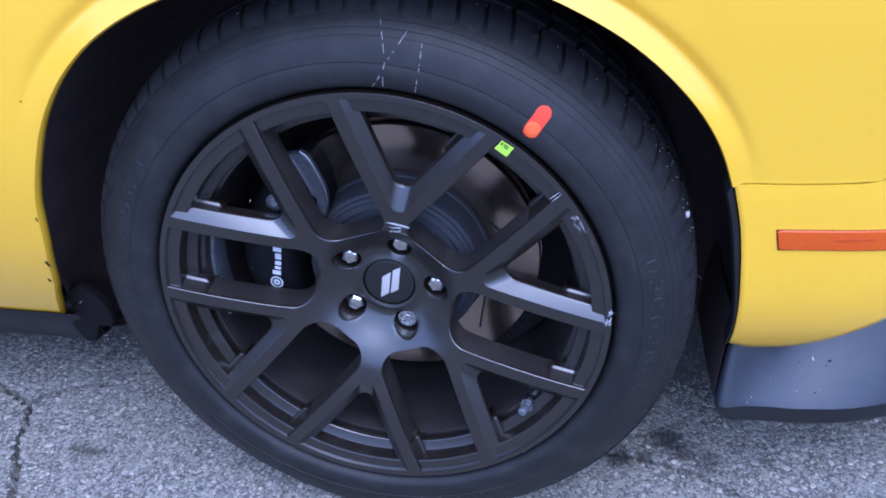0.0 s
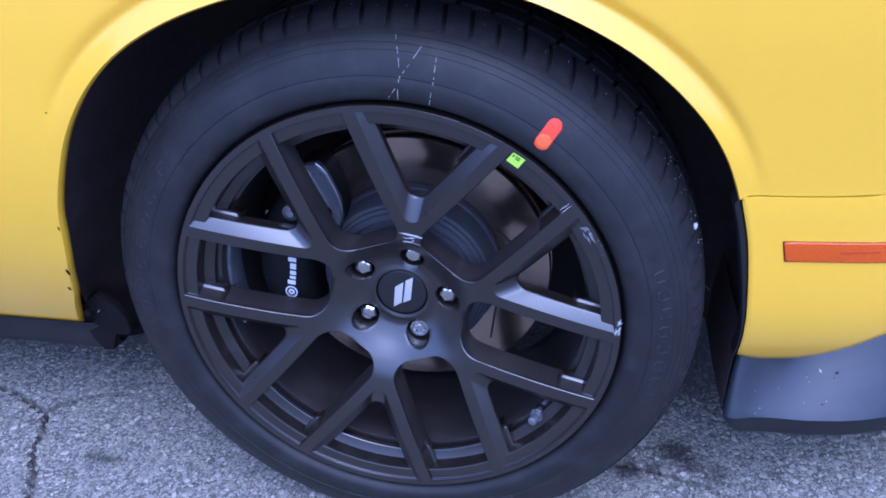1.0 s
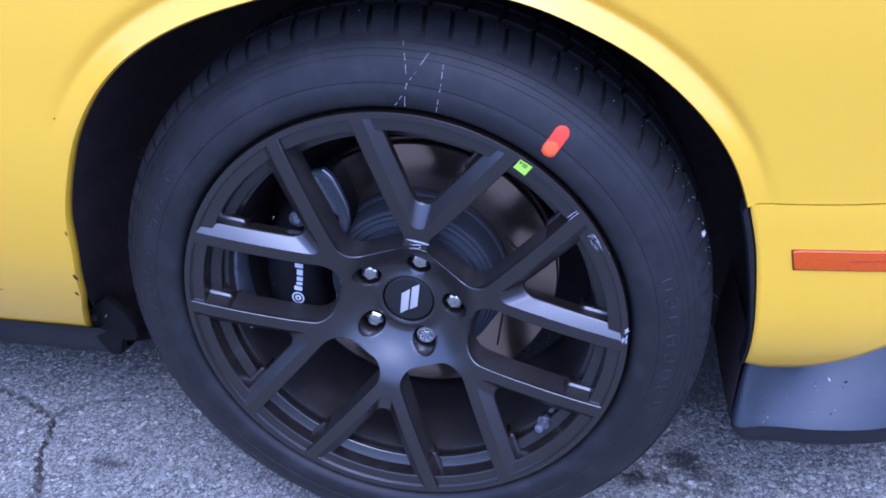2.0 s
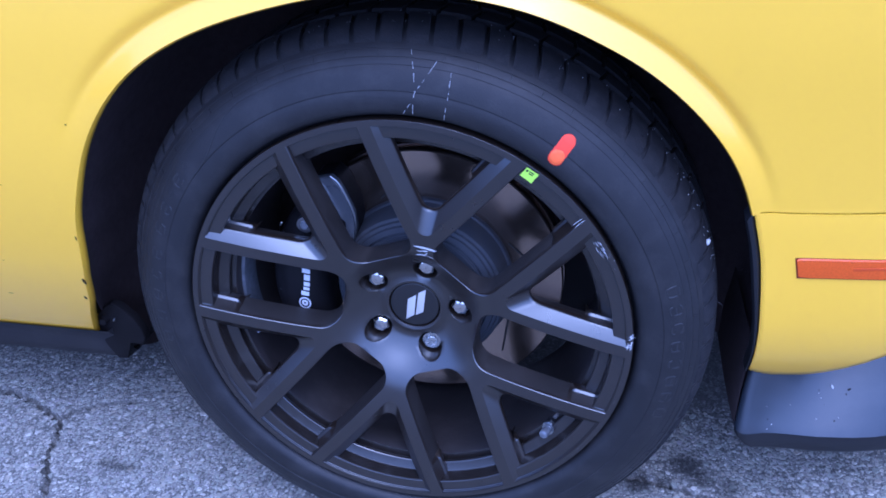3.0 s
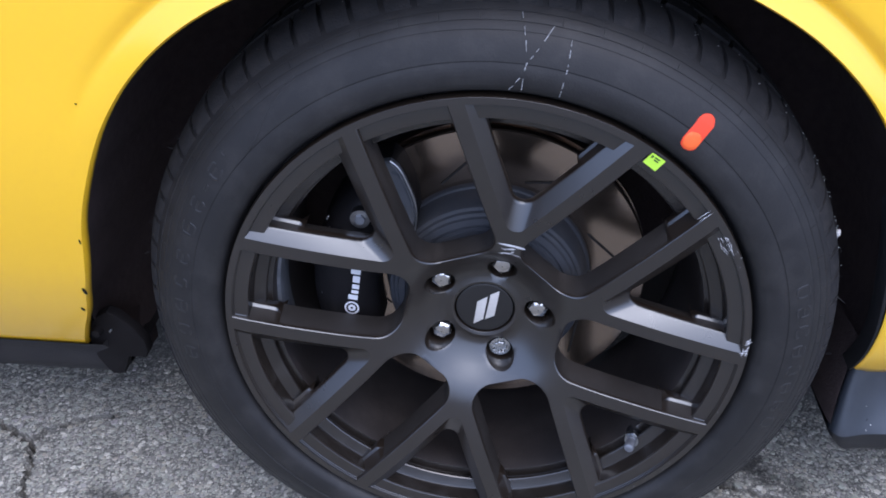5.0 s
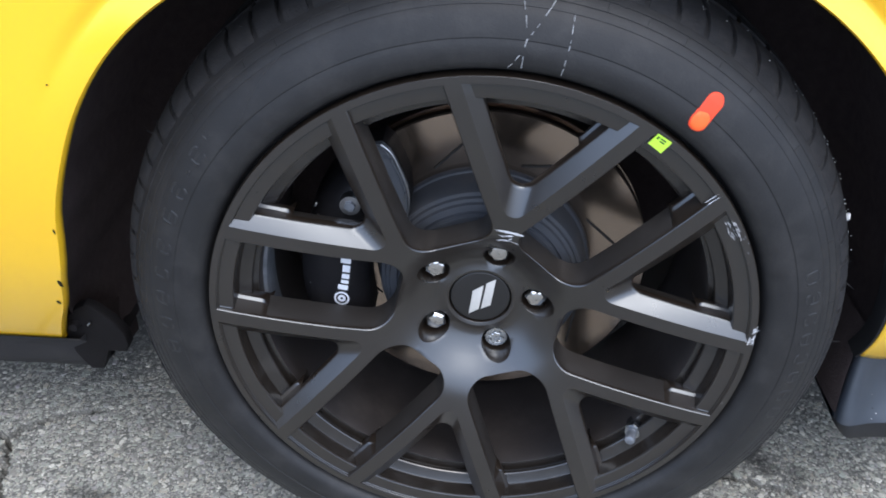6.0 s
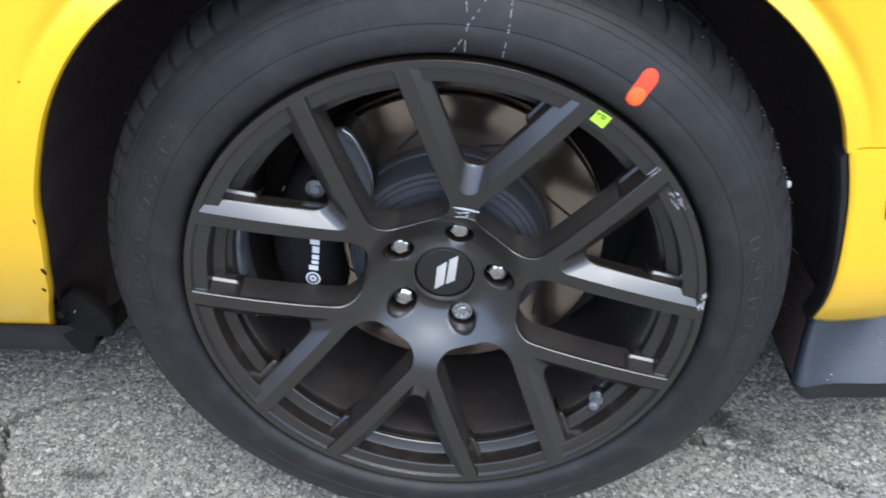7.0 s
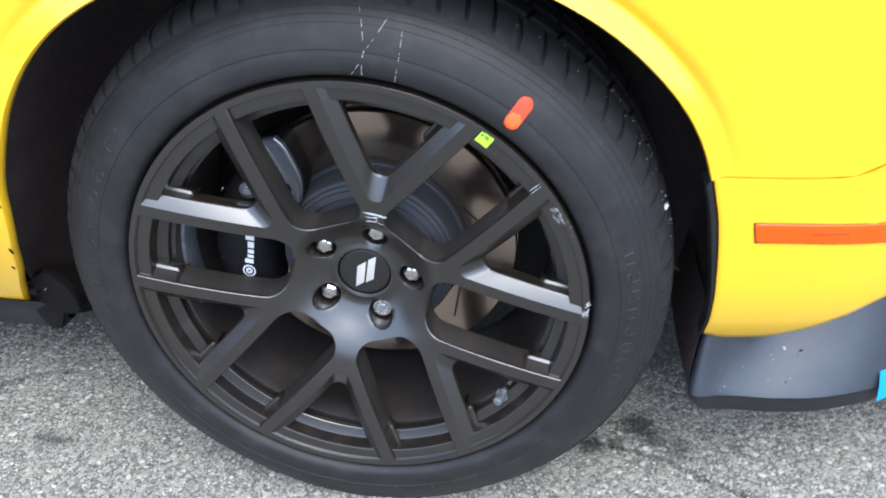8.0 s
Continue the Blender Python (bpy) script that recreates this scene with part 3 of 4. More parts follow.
POCKET = 0.0160


def hole_loop(rad):
    return [(0.0583 + rad * math.cos(radians(15 * k)) * (1.12 if 6 > k or k > 18 else 1.0), rad * math.sin(radians(15 * k))) for k in range(24)]


def turn(uv, deg):
    c, s = math.cos(radians(deg)), math.sin(radians(deg))
    return (uv[0] * c - uv[1] * s, uv[0] * s + uv[1] * c)


def inside(poly, x, y):
    hit = np.zeros(x.shape, bool)
    n = len(poly)
    for i in range(n):
        (x0, y0), (x1, y1) = poly[i], poly[(i + 1) % n]
        if y0 == y1:
            continue
        hit ^= ((y0 > y) != (y1 > y)) & (x < (x1 - x0) * (y - y0) / (y1 - y0) + x0)
    return hit


def spokes_mesh():
    from mathutils.geometry import delaunay_2d_cdt
    loops = []
    for a in V_AXES:
        loops.append(("v", a, [turn(p, a) for p in v_loop(0)]))
    for a in N_AXES:
        loops.append(("n", a, [turn(p, a) for p in n_loop(0)]))
    for a in NUTS:
        loops.append(("h", a, [turn(p, a) for p in hole_loop(POCKET)]))
    rim = [(.2672 * math.cos(radians(2 * k)), .2672 * math.sin(radians(2 * k))) for k in range(180)]
    hub = [(.0330 * math.cos(radians(6 * k)), .0330 * math.sin(radians(6 * k))) for k in range(60)]
    pts, edges = [], []
    for lp in [l[2] for l in loops] + [rim, hub]:
        b = len(pts)
        pts += lp
        edges += [(b + i, b + (i + 1) % len(lp)) for i in range(len(lp))]
    fixed = np.array(pts)
    grid = []
    r = 0.036
    while r < 0.2655:
        n = int(2 * math.pi * r / 0.0055)
        grid += [(r * math.cos(2 * math.pi * (k + .5 * (int(r * 1e4) % 2)) / n), r * math.sin(2 * math.pi * (k + .5 * (int(r * 1e4) % 2)) / n)) for k in range(n)]
        r += 0.0048
    g = np.array(grid)
    keep = np.ones(len(g), bool)
    for _, _, lp in loops:
        keep &= ~inside(lp, g[:, 0], g[:, 1])
    g = g[keep]
    d2 = ((g[:, None, :] - fixed[None, :, :]) ** 2).sum(2).min(1)
    g = g[d2 > 0.0022 ** 2]
    allp = [Vector(p) for p in pts] + [Vector(p) for p in g]
    v2, _, f2, *_ = delaunay_2d_cdt(allp, edges, [], 0, 1e-7)
    cx = np.array([[sum(v2[i].x for i in f) / 3, sum(v2[i].y for i in f) / 3] for f in f2])
    ok = (np.hypot(cx[:, 0], cx[:, 1]) > .0329) & (np.hypot(cx[:, 0], cx[:, 1]) < .2672)
    for _, _, lp in loops:
        ok &= ~inside(lp, cx[:, 0], cx[:, 1])
    bm = bmesh.new()
    vs = [bm.verts.new((p.x, face_y(p.length), H + p.y)) for p in v2]
    for f, k in zip(f2, ok):
        if k:
            bm.faces.new([vs[i] for i in f])
    for v in [v for v in bm.verts if not v.link_faces]:
        bm.verts.remove(v)
    # walls of the windows
    levels = {"v": [(0, 0), (.0118, .0080), (.0127, .0088), (.0133, .0099), (.0137, .0118), (.0135, .0150), (.0128, .0190), (.0050, .040)],
              "n": [(0, 0), (.0005, .0005), (.0009, .0012), (.0011, .0024), (.0012, .0042), (.0032, .0335), (.0030, .0350), (-.004, .044)],
              "h": [(0, 0), (.0003, .0003), (.0006, .0010), (.0014, .030)]}
    make = {"v": v_loop, "n": n_loop, "h": lambda o: hole_loop(POCKET - o)}
    for kind, a, _ in loops:
        base = make[kind](0)
        rows = []
        for o, dy in levels[kind]:
            rows.append([Vector((turn(p, a)[0], face_y(math.hypot(*q)) + dy, H + turn(p, a)[1])) for p, q in zip(make[kind](o), base)])
        if kind == "h":
            rows[-1] = [Vector((p.x, .078, p.z)) for p in rows[-1]]
        before = len(bm.faces)
        vv = sheet(bm, rows, True)
        bm.faces.ensure_lookup_table()
        deep = 4 if kind == "n" else 6 if kind == "v" else 99
        for q in range(before, len(bm.faces)):
            if (q - before) // len(base) >= deep:
                bm.faces[q].material_index = 1
        if kind == "h":
            bm.faces.new(vv[-1])
    # rim lip and the collar round the cap
    lathe(bm, [(.2672, 0), (.2676, .0004), (.2679, .0010), (.2680, .012), (.262, .016)], 180)
    lathe(bm, [(.0330, face_y(.0330)), (.0325, face_y(.0330) + .0008), (.0324, .072)], 60)
    bmesh.ops.remove_doubles(bm, verts=bm.verts, dist=0.00003)
    return bm


wheel = part("wheel", spokes_mesh(), WHEEL, car, "satin black alloy wheel with six forked spokes", angle=30)
wheel.data.materials.append(CAST)

bm = bmesh.new()
lathe(bm, [(.2618, .0016), (.2607, .0017), (.2598, .0018), (.2595, .0022), (.2593, .0040), (.2589, .0044), (.2470, .0053), (.2461, .0055), (.2455, .0059), (.2452, .0066), (.2450, .0080)], 180)
part("rim_ring", bm, WHEEL, wheel, "stepped black outer band of the rim", angle=25)
bm = bmesh.new()
lathe(bm, [(.2450, .0080), (.2438, .0215), (.2431, .0229), (.2415, .0238), (.2336, .0268), (.2323, .0274), (.2315, .0284), (.2313, .0305), (.2321, .0318), (.2370, .0330), (.2370, .0385), (.2290, .0405), (.2280, .0408)], 180)
part("rim_step", bm, STEP, wheel, "satin black step inside the rim", angle=25)
bm = bmesh.new()
lathe(bm, [(.2280, .0408), (.2275, .0420), (.2276, .0600), (.2280, .0900), (.2276, .1150), (.2262, .1400), (.2254, .1650), (.2250, .1900), (.236, .2150), (.262, .2250)], 180)
part("rim_barrel", bm, BARREL, wheel, "dusty black inner rim barrel", angle=25)


def ring_y(r):
    prof = [(.2438, .0215), (.2450, .0080), (.2461, .0055), (.2589, .0044), (.2600, .0018), (.2608, .0010)]
    return spline([p[0] for p in prof], [p[1] for p in prof], r) if r < .2605 else 0.0


def spoke_feet():
    """Thickened roots where the sides of the spokes run into the rim."""
    def along(kind, r, o):
        if kind == "n":
            v = N_HALF - o
            return math.sqrt(r * r - v * v), v
        apex = (V_EDGE + o) / 0.5
        b = apex * 0.866
        t = -b + math.sqrt(b * b - apex * apex + r * r)
        return apex + t * 0.866, t * 0.5
    section = {"n": [(.0012, .0035), (.0058, .0168), (.0064, .0178), (.0084, .0191), (.0089, .0199), (.0090, .0225), (.0060, .034), (-.0030, .046)],
               "v": [(.0135, .0120), (.0158, .0180), (.0163, .0188), (.0182, .0200), (.0187, .0208), (.0187, .0235), (.0140, .034), (.0030, .046)]}
    for kind, axes in (("n", N_AXES), ("v", V_AXES)):
        for a in axes:
            for side in (1, -1):
                facing = turn((0, -side) if kind == "n" else (0.5, -0.866 * side), a)
                if facing[1] < (0.25 if math.sin(radians(a)) < -0.3 else 0.5):
                    continue
                bm = bmesh.new()
                rows = []
                for r, k in ((.2130, .02), (.2150, .32), (.2170, .74), (.2185, .94), (.2205, 1), (.2445, 1.04)):
                    row = []
                    for o, dy in section[kind]:
                        base = section[kind][0][0]
                        u, v = along(kind, r, base + (o - base) * k)
                        x, z = turn((u, v * side), a)
                        row.append(Vector((x, face_y(r) + dy, H + z)))
                    rows.append(row)
                sheet(bm, rows)
                part("spoke_foot", bm, WHEEL, wheel, angle=32)
                if kind == "n":
                    bm = bmesh.new()
                    rows = []
                    for r in (.2464, .2470, .2530, .2585, .2590):
                        u, v = along("n", r, .0019)
                        x, z = turn((u, v * side), a)
                        c = Vector((x, ring_y(r) - .0002, H + z))
                        w = .0009 if (.2468 < r < .2588) else .0003
                        rows.append([c + Vector((0, w * math.cos(t), w * math.sin(t))) for t in np.linspace(0, 2 * math.pi, 7)[:-1]])
                    sheet(bm, rows, True)
                    part("root_fillet", bm, WHEEL, wheel)


spoke_feet()

bm = bmesh.new()
lathe(bm, TYRE, 240, move=squash)
part("tyre", bm, RUBBER, wheel, "dusty black low-profile tyre", angle=28)


def tread():
    """Shoulder blocks and ribs, joined."""
    bm = bmesh.new()
    n = 60
    def blockrow(ylist, gap, skew, count, base):
        for k in range(count):
            a0, a1 = 360 * k / count + gap, 360 * (k + 1) / count - gap
            rows = []
            for (y, rt) in ylist:
                sk = skew * (y - ylist[0][0]) * 100
                rows.append([polar((base or rt - .0065) if i in (0, 6) else rt, a0 + (a1 - a0) * (0, 0.015, .3, .5, .7, .985, 1)[i] + sk, y) for i in range(7)])
            sheet(bm, [[squash(p) for p in r] for r in rows])
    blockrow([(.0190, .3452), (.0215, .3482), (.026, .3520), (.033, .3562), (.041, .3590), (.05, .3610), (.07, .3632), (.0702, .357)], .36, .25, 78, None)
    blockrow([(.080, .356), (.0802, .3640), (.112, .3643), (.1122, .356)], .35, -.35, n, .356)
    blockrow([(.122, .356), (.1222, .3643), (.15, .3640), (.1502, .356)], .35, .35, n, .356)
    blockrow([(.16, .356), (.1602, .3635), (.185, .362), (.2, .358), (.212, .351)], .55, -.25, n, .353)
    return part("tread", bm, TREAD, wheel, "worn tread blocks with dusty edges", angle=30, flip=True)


tread()


def groove_lines():
    """Moulded joints on the side of the shoulder."""
    for k in range(60):
        bm = bmesh.new()
        a = 6 * k + 2.2
        rows = []
        for r in (.334, .3385, .3392):
            rows.append([squash(polar(r, a + s, tyre_y(r) - o)) for s, o in ((-.10, -.0002), (-.05, .0006), (.05, .0006), (.10, -.0002))])
        sheet(bm, rows)
        part("shoulder_rib", bm, RUBBER, wheel)


groove_lines()


# moulded outlines stand in for the maker's lettering
def moulded_mark(a, half, r0, r1, bar=False):
    bm = bmesh.new()
    def ring(k):
        pts = []
        for i in range(28):
            t = 2 * math.pi * i / 28
            c, q = math.cos(t), math.sin(t)
            e = 0.55
            u = math.copysign(abs(c) ** e, c) * k
            v = math.copysign(abs(q) ** e, q) * (1 - (1 - k) * .8)
            pts.append((a + half * u, (r0 + r1) / 2 + (r1 - r0) / 2 * v))
        return pts
    rows = [[squash(polar(r, b, tyre_y(r) - lift)) for b, r in ring(k)] for k, lift in ((1.0, .00003), (.92, .00042), (.76, .00042), (.66, .00002))]
    cut = int(abs(a) * 7) % 28
    for start, end in ((cut, cut + 9), (cut + 12, cut + 17), (cut + 19, cut + 25)):
        sheet(bm, [[row[i % 28] for i in range(start, end + 1)] for row in rows])
    if bar:
        rm = (r0 + r1) / 2
        sheet(bm, [[squash(polar(rm + q, a + half * .6 * u, tyre_y(rm + q) - lift)) for q, lift in ((-.0011, .00002), (-.0006, .00042), (.0006, .00042), (.0011, .00002))] for u in (-1, -.5, 0, .5, 1)])
    part("moulded_mark", bm, LETTER, wheel, angle=60)


for k, wide in enumerate((1.35, 1.25, 1.35, 1.35, 1.2, 1.3, 1.3, 1.35)):
    moulded_mark(15.0 - 4.4 * k, wide, .3085, .3235, k in (1, 3, 5, 6))
for k, wide in enumerate((1.45, 1.3, 1.45, 1.1, 1.4)):
    moulded_mark(187 - 5.6 * k, wide, .3055, .3215, k in (0, 2, 4))
for a, wide, r0, r1, bar in ((158, 1.45, .3060, .3220, True), (152.5, 1.35, .3060, .3220, True), (148.4, .7, .3120, .3155, False), (144.6, 1.45, .3070, .3220, True), (140.6, .55, .3150, .3220, False)):
    moulded_mark(a, wide, r0, r1, bar)


def panel_edge():
    bm = bmesh.new()
    rows = []
    for a, r in ((122, .3275), (126, .3225), (129, .3165), (132, .3095), (134.5, .3045), (137, .3022), (140, .3016)):
        rows.append([squash(polar(r + o, a + o * 120, tyre_y(r + o) - q)) for o, q in ((-.0009, -.0001), (-.0003, .0005), (.0003, .0005), (.0009, -.0001))])
    sheet(bm, rows)
    part("moulded_edge", bm, LETTER, wheel)


panel_edge()


def chalk(pts, width, gaps):
    """A broken stroke that follows the side of the tyre."""
    n = 40
    runs, run = [], []
    for k in range(n + 1):
        u = k / n * (len(pts) - 1)
        i = min(int(u), len(pts) - 2)
        x = pts[i][0] + (pts[i + 1][0] - pts[i][0]) * (u - i)
        z = pts[i][1] + (pts[i + 1][1] - pts[i][1]) * (u - i)
        if any(a < k / n < b for a, b in gaps):
            if len(run) > 1:
                runs.append(run)
            run = []
            continue
        w = width * (0.45 + 1.1 * abs(noise.noise(Vector((x * 400, z * 400, 1)))))
        y = tyre_y(math.hypot(x, z - H))
        run.append([Vector((x - w, y - .0006, z)), Vector((x, y - .0011, z)), Vector((x + w, y - .0006, z))])
    if len(run) > 1:
        runs.append(run)
    for run in runs:
        bm = bmesh.new()
        sheet(bm, run)
        part("chalk_stroke", bm, CHALK, wheel, "thin broken white chalk stroke")


chalk([(.0225, .6845), (.0265, .664), (.028, .647), (.026, .636), (.025, .622)], .00042, [(.06, .12), (.22, .25), (.38, .50), (.55, .57), (.66, .80), (.9, .92)])
chalk([(.0495, .6745), (.040, .661), (.029, .647), (.023, .634), (.014, .6215)], .00050, [(.10, .12), (.22, .28), (.36, .38), (.47, .49), (.62, .74), (.86, .88)])
chalk([(.0650, .6645), (.0625, .642), (.0575, .617)], .00042, [(.12, .15), (.30, .38), (.46, .48), (.58, .72), (.84, .86)])


def crayon_ticks():
    """Short faint yellow marks near the foot of the tyre."""
    for x, z, ln in ((.039, .043, .008), (.064, .046, .009), (.088, .053, .009), (.119, .062, .010), (.145, .080, .007)):
        bm = bmesh.new()
        r, a = math.hypot(x, z - H), math.degrees(math.atan2(z - H, x))
        rows = []
        for k in range(6):
            rr = r - ln / 2 + ln * k / 5
            w = .16 * (0.5 + 0.8 * abs(noise.noise(Vector((x * 900, rr * 900, 3)))))
            rows.append([squash(polar(rr, a + u * w, tyre_y(rr) - lift)) for u, lift in ((-1, .0002), (0, .0006), (1, .0002))])
        sheet(bm, rows)
        part("crayon_tick", bm, CRAYON, wheel, "faint yellow crayon tick on the rubber")


crayon_ticks()


def paint_mark():
    bm = bmesh.new()
    a, b = Vector((.1845, .5975)), Vector((.1735, .5815))
    axis = (b - a).normalized()
    side = Vector((-axis.y, axis.x))
    rows = []
    for s, lift in ((1.0, .0003), (.95, .0010), (.8, .0013), (.5, .0013), (.2, .0013), (0, .0013)):
        row = []
        for k in range(48):
            t = 2 * math.pi * k / 48
            c = a if math.cos(t) > 0 else b
            w = .0082 * (1 + .08 * noise.noise(Vector((math.cos(t) * 2, math.sin(t) * 2, 5)))) * s
            q = c - axis * math.cos(t) * w + side * math.sin(t) * w
            r = math.hypot(q.x, q.y - H)
            row.append(Vector((q.x, tyre_y(r) - lift, q.y)))
        rows.append(row)
    sheet(bm, rows, True)
    bmesh.ops.remove_doubles(bm, verts=bm.verts, dist=0.00002)
    mark = part("paint_mark", bm, PAINTRED, wheel, "bright orange-red paint dab")
    bm = bmesh.new()
    rows = []
    for s, lift in ((1.0, .0013), (.92, .0017), (.5, .0019), (.02, .0019)):
        row = []
        for k in range(32):
            t = 2 * math.pi * k / 32
            w = s * (1 + .08 * noise.noise(Vector((math.cos(t) * 2, math.sin(t) * 2, 9))))
            q = b - axis * .0015 + axis * math.cos(t) * .0084 * w + side * math.sin(t) * .0076 * w
            row.append(Vector((q.x, tyre_y(math.hypot(q.x, q.y - H)) - lift, q.y)))
        rows.append(row)
    sheet(bm, rows, True)
    part("second_dab", bm, PAINTORANGE, wheel, "lighter orange dab over the first")
    return mark


paint_mark()


def sticker():
    bm = bmesh.new()
    c = [(.1360, .5580), (.1437, .5672), (.1562, .5592), (.1482, .5488)]
    rows = []
    for i in range(7):
        s = i / 6
        row = []
        for j in range(7):
            t = j / 6
            p = (Vector(c[0]) * (1 - s) + Vector(c[1]) * s) * (1 - t) + (Vector(c[3]) * (1 - s) + Vector(c[2]) * s) * t
            row.append(Vector((p.x, -.0007, p.y)))
        rows.append(row)
    sheet(bm, rows)
    part("sticker", bm, GREEN, wheel, "lime green inspection sticker")
    bm = bmesh.new()
    for k, (s, t, w) in enumerate(((.80, .18, .10), (.80, .52, .26), (.62, .55, .22), (.68, .17, .09))):
        p = (Vector(c[0]) * (1 - s) + Vector(c[1]) * s) * (1 - t) + (Vector(c[3]) * (1 - s) + Vector(c[2]) * s) * t
        block(bm, (.0155 * w * 1.4, .0002, .0012), pose(p.x, -.0009, p.y, 0, 33, 0))
    part("print_bar", bm, INK, wheel, "dark print on the sticker")


sticker()


def cap():
    bm = bmesh.new()
    prof = [(.0311, .070), (.0311, .0592), (.0307, .0583), (.0299, .0578), (.0290, .0577), (.02, .0572), (.01, .0570), (.0004, .0570)]
    lathe(bm, prof, 72)
    part("centre_cap", bm, CAPBLACK, wheel, "black centre cap with two slanted silver bars", angle=30)
    for pts in ([(-.0115, .3235), (-.0080, .3530), (.0030, .3605), (-.0010, .3305)], [(.0010, .3305), (.0058, .3630), (.0155, .3685), (.0110, .3360)]):
        bm = bmesh.new()
        cx, cz = sum(p[0] for p in pts) / 4, sum(p[1] for p in pts) / 4
        rows = [[Vector((cx + (x - cx) * s, y, cz + (z - cz) * s)) for x, z in pts] for s, y in ((1, .0572), (1, .0562), (.94, .0559))]
        vs = sheet(bm, rows, True)
        bm.faces.new(vs[-1])
        part("emblem_bar", bm, LOGO, wheel, "slanted silver emblem bar")


cap()


def lug_nut(a):
    bm = bmesh.new()
    rows = []
    for r6, y, rnd in ((.0118, .080, 0), (.0118, .0668, 0), (.0114, .0655, .08), (.0100, .0632, .2), (.0080, .0616, .45), (.005, .0608, .8), (.0006, .0606, 1)):
        row = []
        for k in range(36):
            t = radians(10 * k)
            hexr = r6 / max(.866, math.cos((t % radians(60)) - radians(30))) * .93
            rr = hexr * (1 - rnd) + r6 * rnd
            p = polar(.0580, a)
            row.append(Vector((p.x + rr * math.cos(t + radians(a)), y - .0045, p.z + rr * math.sin(t + radians(a)))))
        rows.append(row)
    sheet(bm, rows, True)
    return part("lug_nut", bm, CHROME, wheel, "chrome hexagonal lug nut", angle=25)


for a in NUTS:
    if a != 289:
        lug_nut(a)


def lock_nut(a):
    bm = bmesh.new()
    rows = []
    p = polar(.0580, a)
    for rr, y, flute in ((.0122, .080, 0), (.0122, .0625, 0), (.0116, .0612, 0), (.0088, .0612, 0), (.0082, .0616, 1), (.0074, .0650, 1), (.0060, .0650, 1), (.0056, .0616, 1), (.0050, .0612, 1), (.0006, .0612, 0)):
        row = []
        for k in range(56):
            t = 2 * math.pi * k / 56
            q = rr * (1 + .10 * flute * math.cos(7 * t))
            row.append(Vector((p.x + q * math.cos(t), y, p.z + q * math.sin(t))))
        rows.append(row)
    sheet(bm, rows, True)
    return part("lug_nut", bm, NICKEL, wheel, "locking lug nut with a fluted key ring", angle=25)


lock_nut(289)


def valve():
    base, tip = Vector((.183, .058, .188)), Vector((.1680, .012, .1949))
    m = look(base, tip)
    L = (tip - base).length
    def tube(bm, prof, n=20):
        sheet(bm, [[m @ Vector((r * math.cos(2 * math.pi * k / n), r * math.sin(2 * math.pi * k / n), -d)) for k in range(n)] for r, d in prof], True)
    bm = bmesh.new()
    tube(bm, [(.0050, L - .024), (.0050, L - .013), (.0056, L - .0125), (.0057, L - .003), (.0050, L - .001), (.003, L), (.0003, L)])
    v = part("valve_stem", bm, WEIGHT, wheel, "dull metal valve stem with a grey cap", angle=30)
    bm = bmesh.new()
    tube(bm, [(.0100, 0), (.0100, .010), (.0096, .018), (.0084, L - .026), (.0070, L - .024), (.004, L - .023)])
    part("valve_base", bm, STEMRUBBER, wheel, "black rubber valve base")
    bm = bmesh.new()
    bmesh.ops.create_cone(bm, cap_ends=True, segments=6, radius1=.0092, radius2=.0092, depth=.0055, matrix=m @ Matrix.Translation((0, 0, -(L - .022))))
    bmesh.ops.create_cone(bm, cap_ends=True, segments=24, radius1=.0078, radius2=.0072, depth=.003, matrix=m @ Matrix.Translation((0, 0, -(L - .0175))))
    part("valve_nut", bm, STEEL, wheel, "bright hexagonal nut")


valve()


def weights():
    bm = bmesh.new()
    rows = []
    for r, y in ((.2285, .058), (.2242, .0592), (.2234, .061), (.2232, .094), (.2241, .097), (.2285, .098)):
        rows.append([polar(r, a, y) for a in np.linspace(163, 197, 25)])
    sheet(bm, rows)
    part("balance_weight", bm, WEIGHT, wheel, "strip of stick-on wheel weights")


weights()


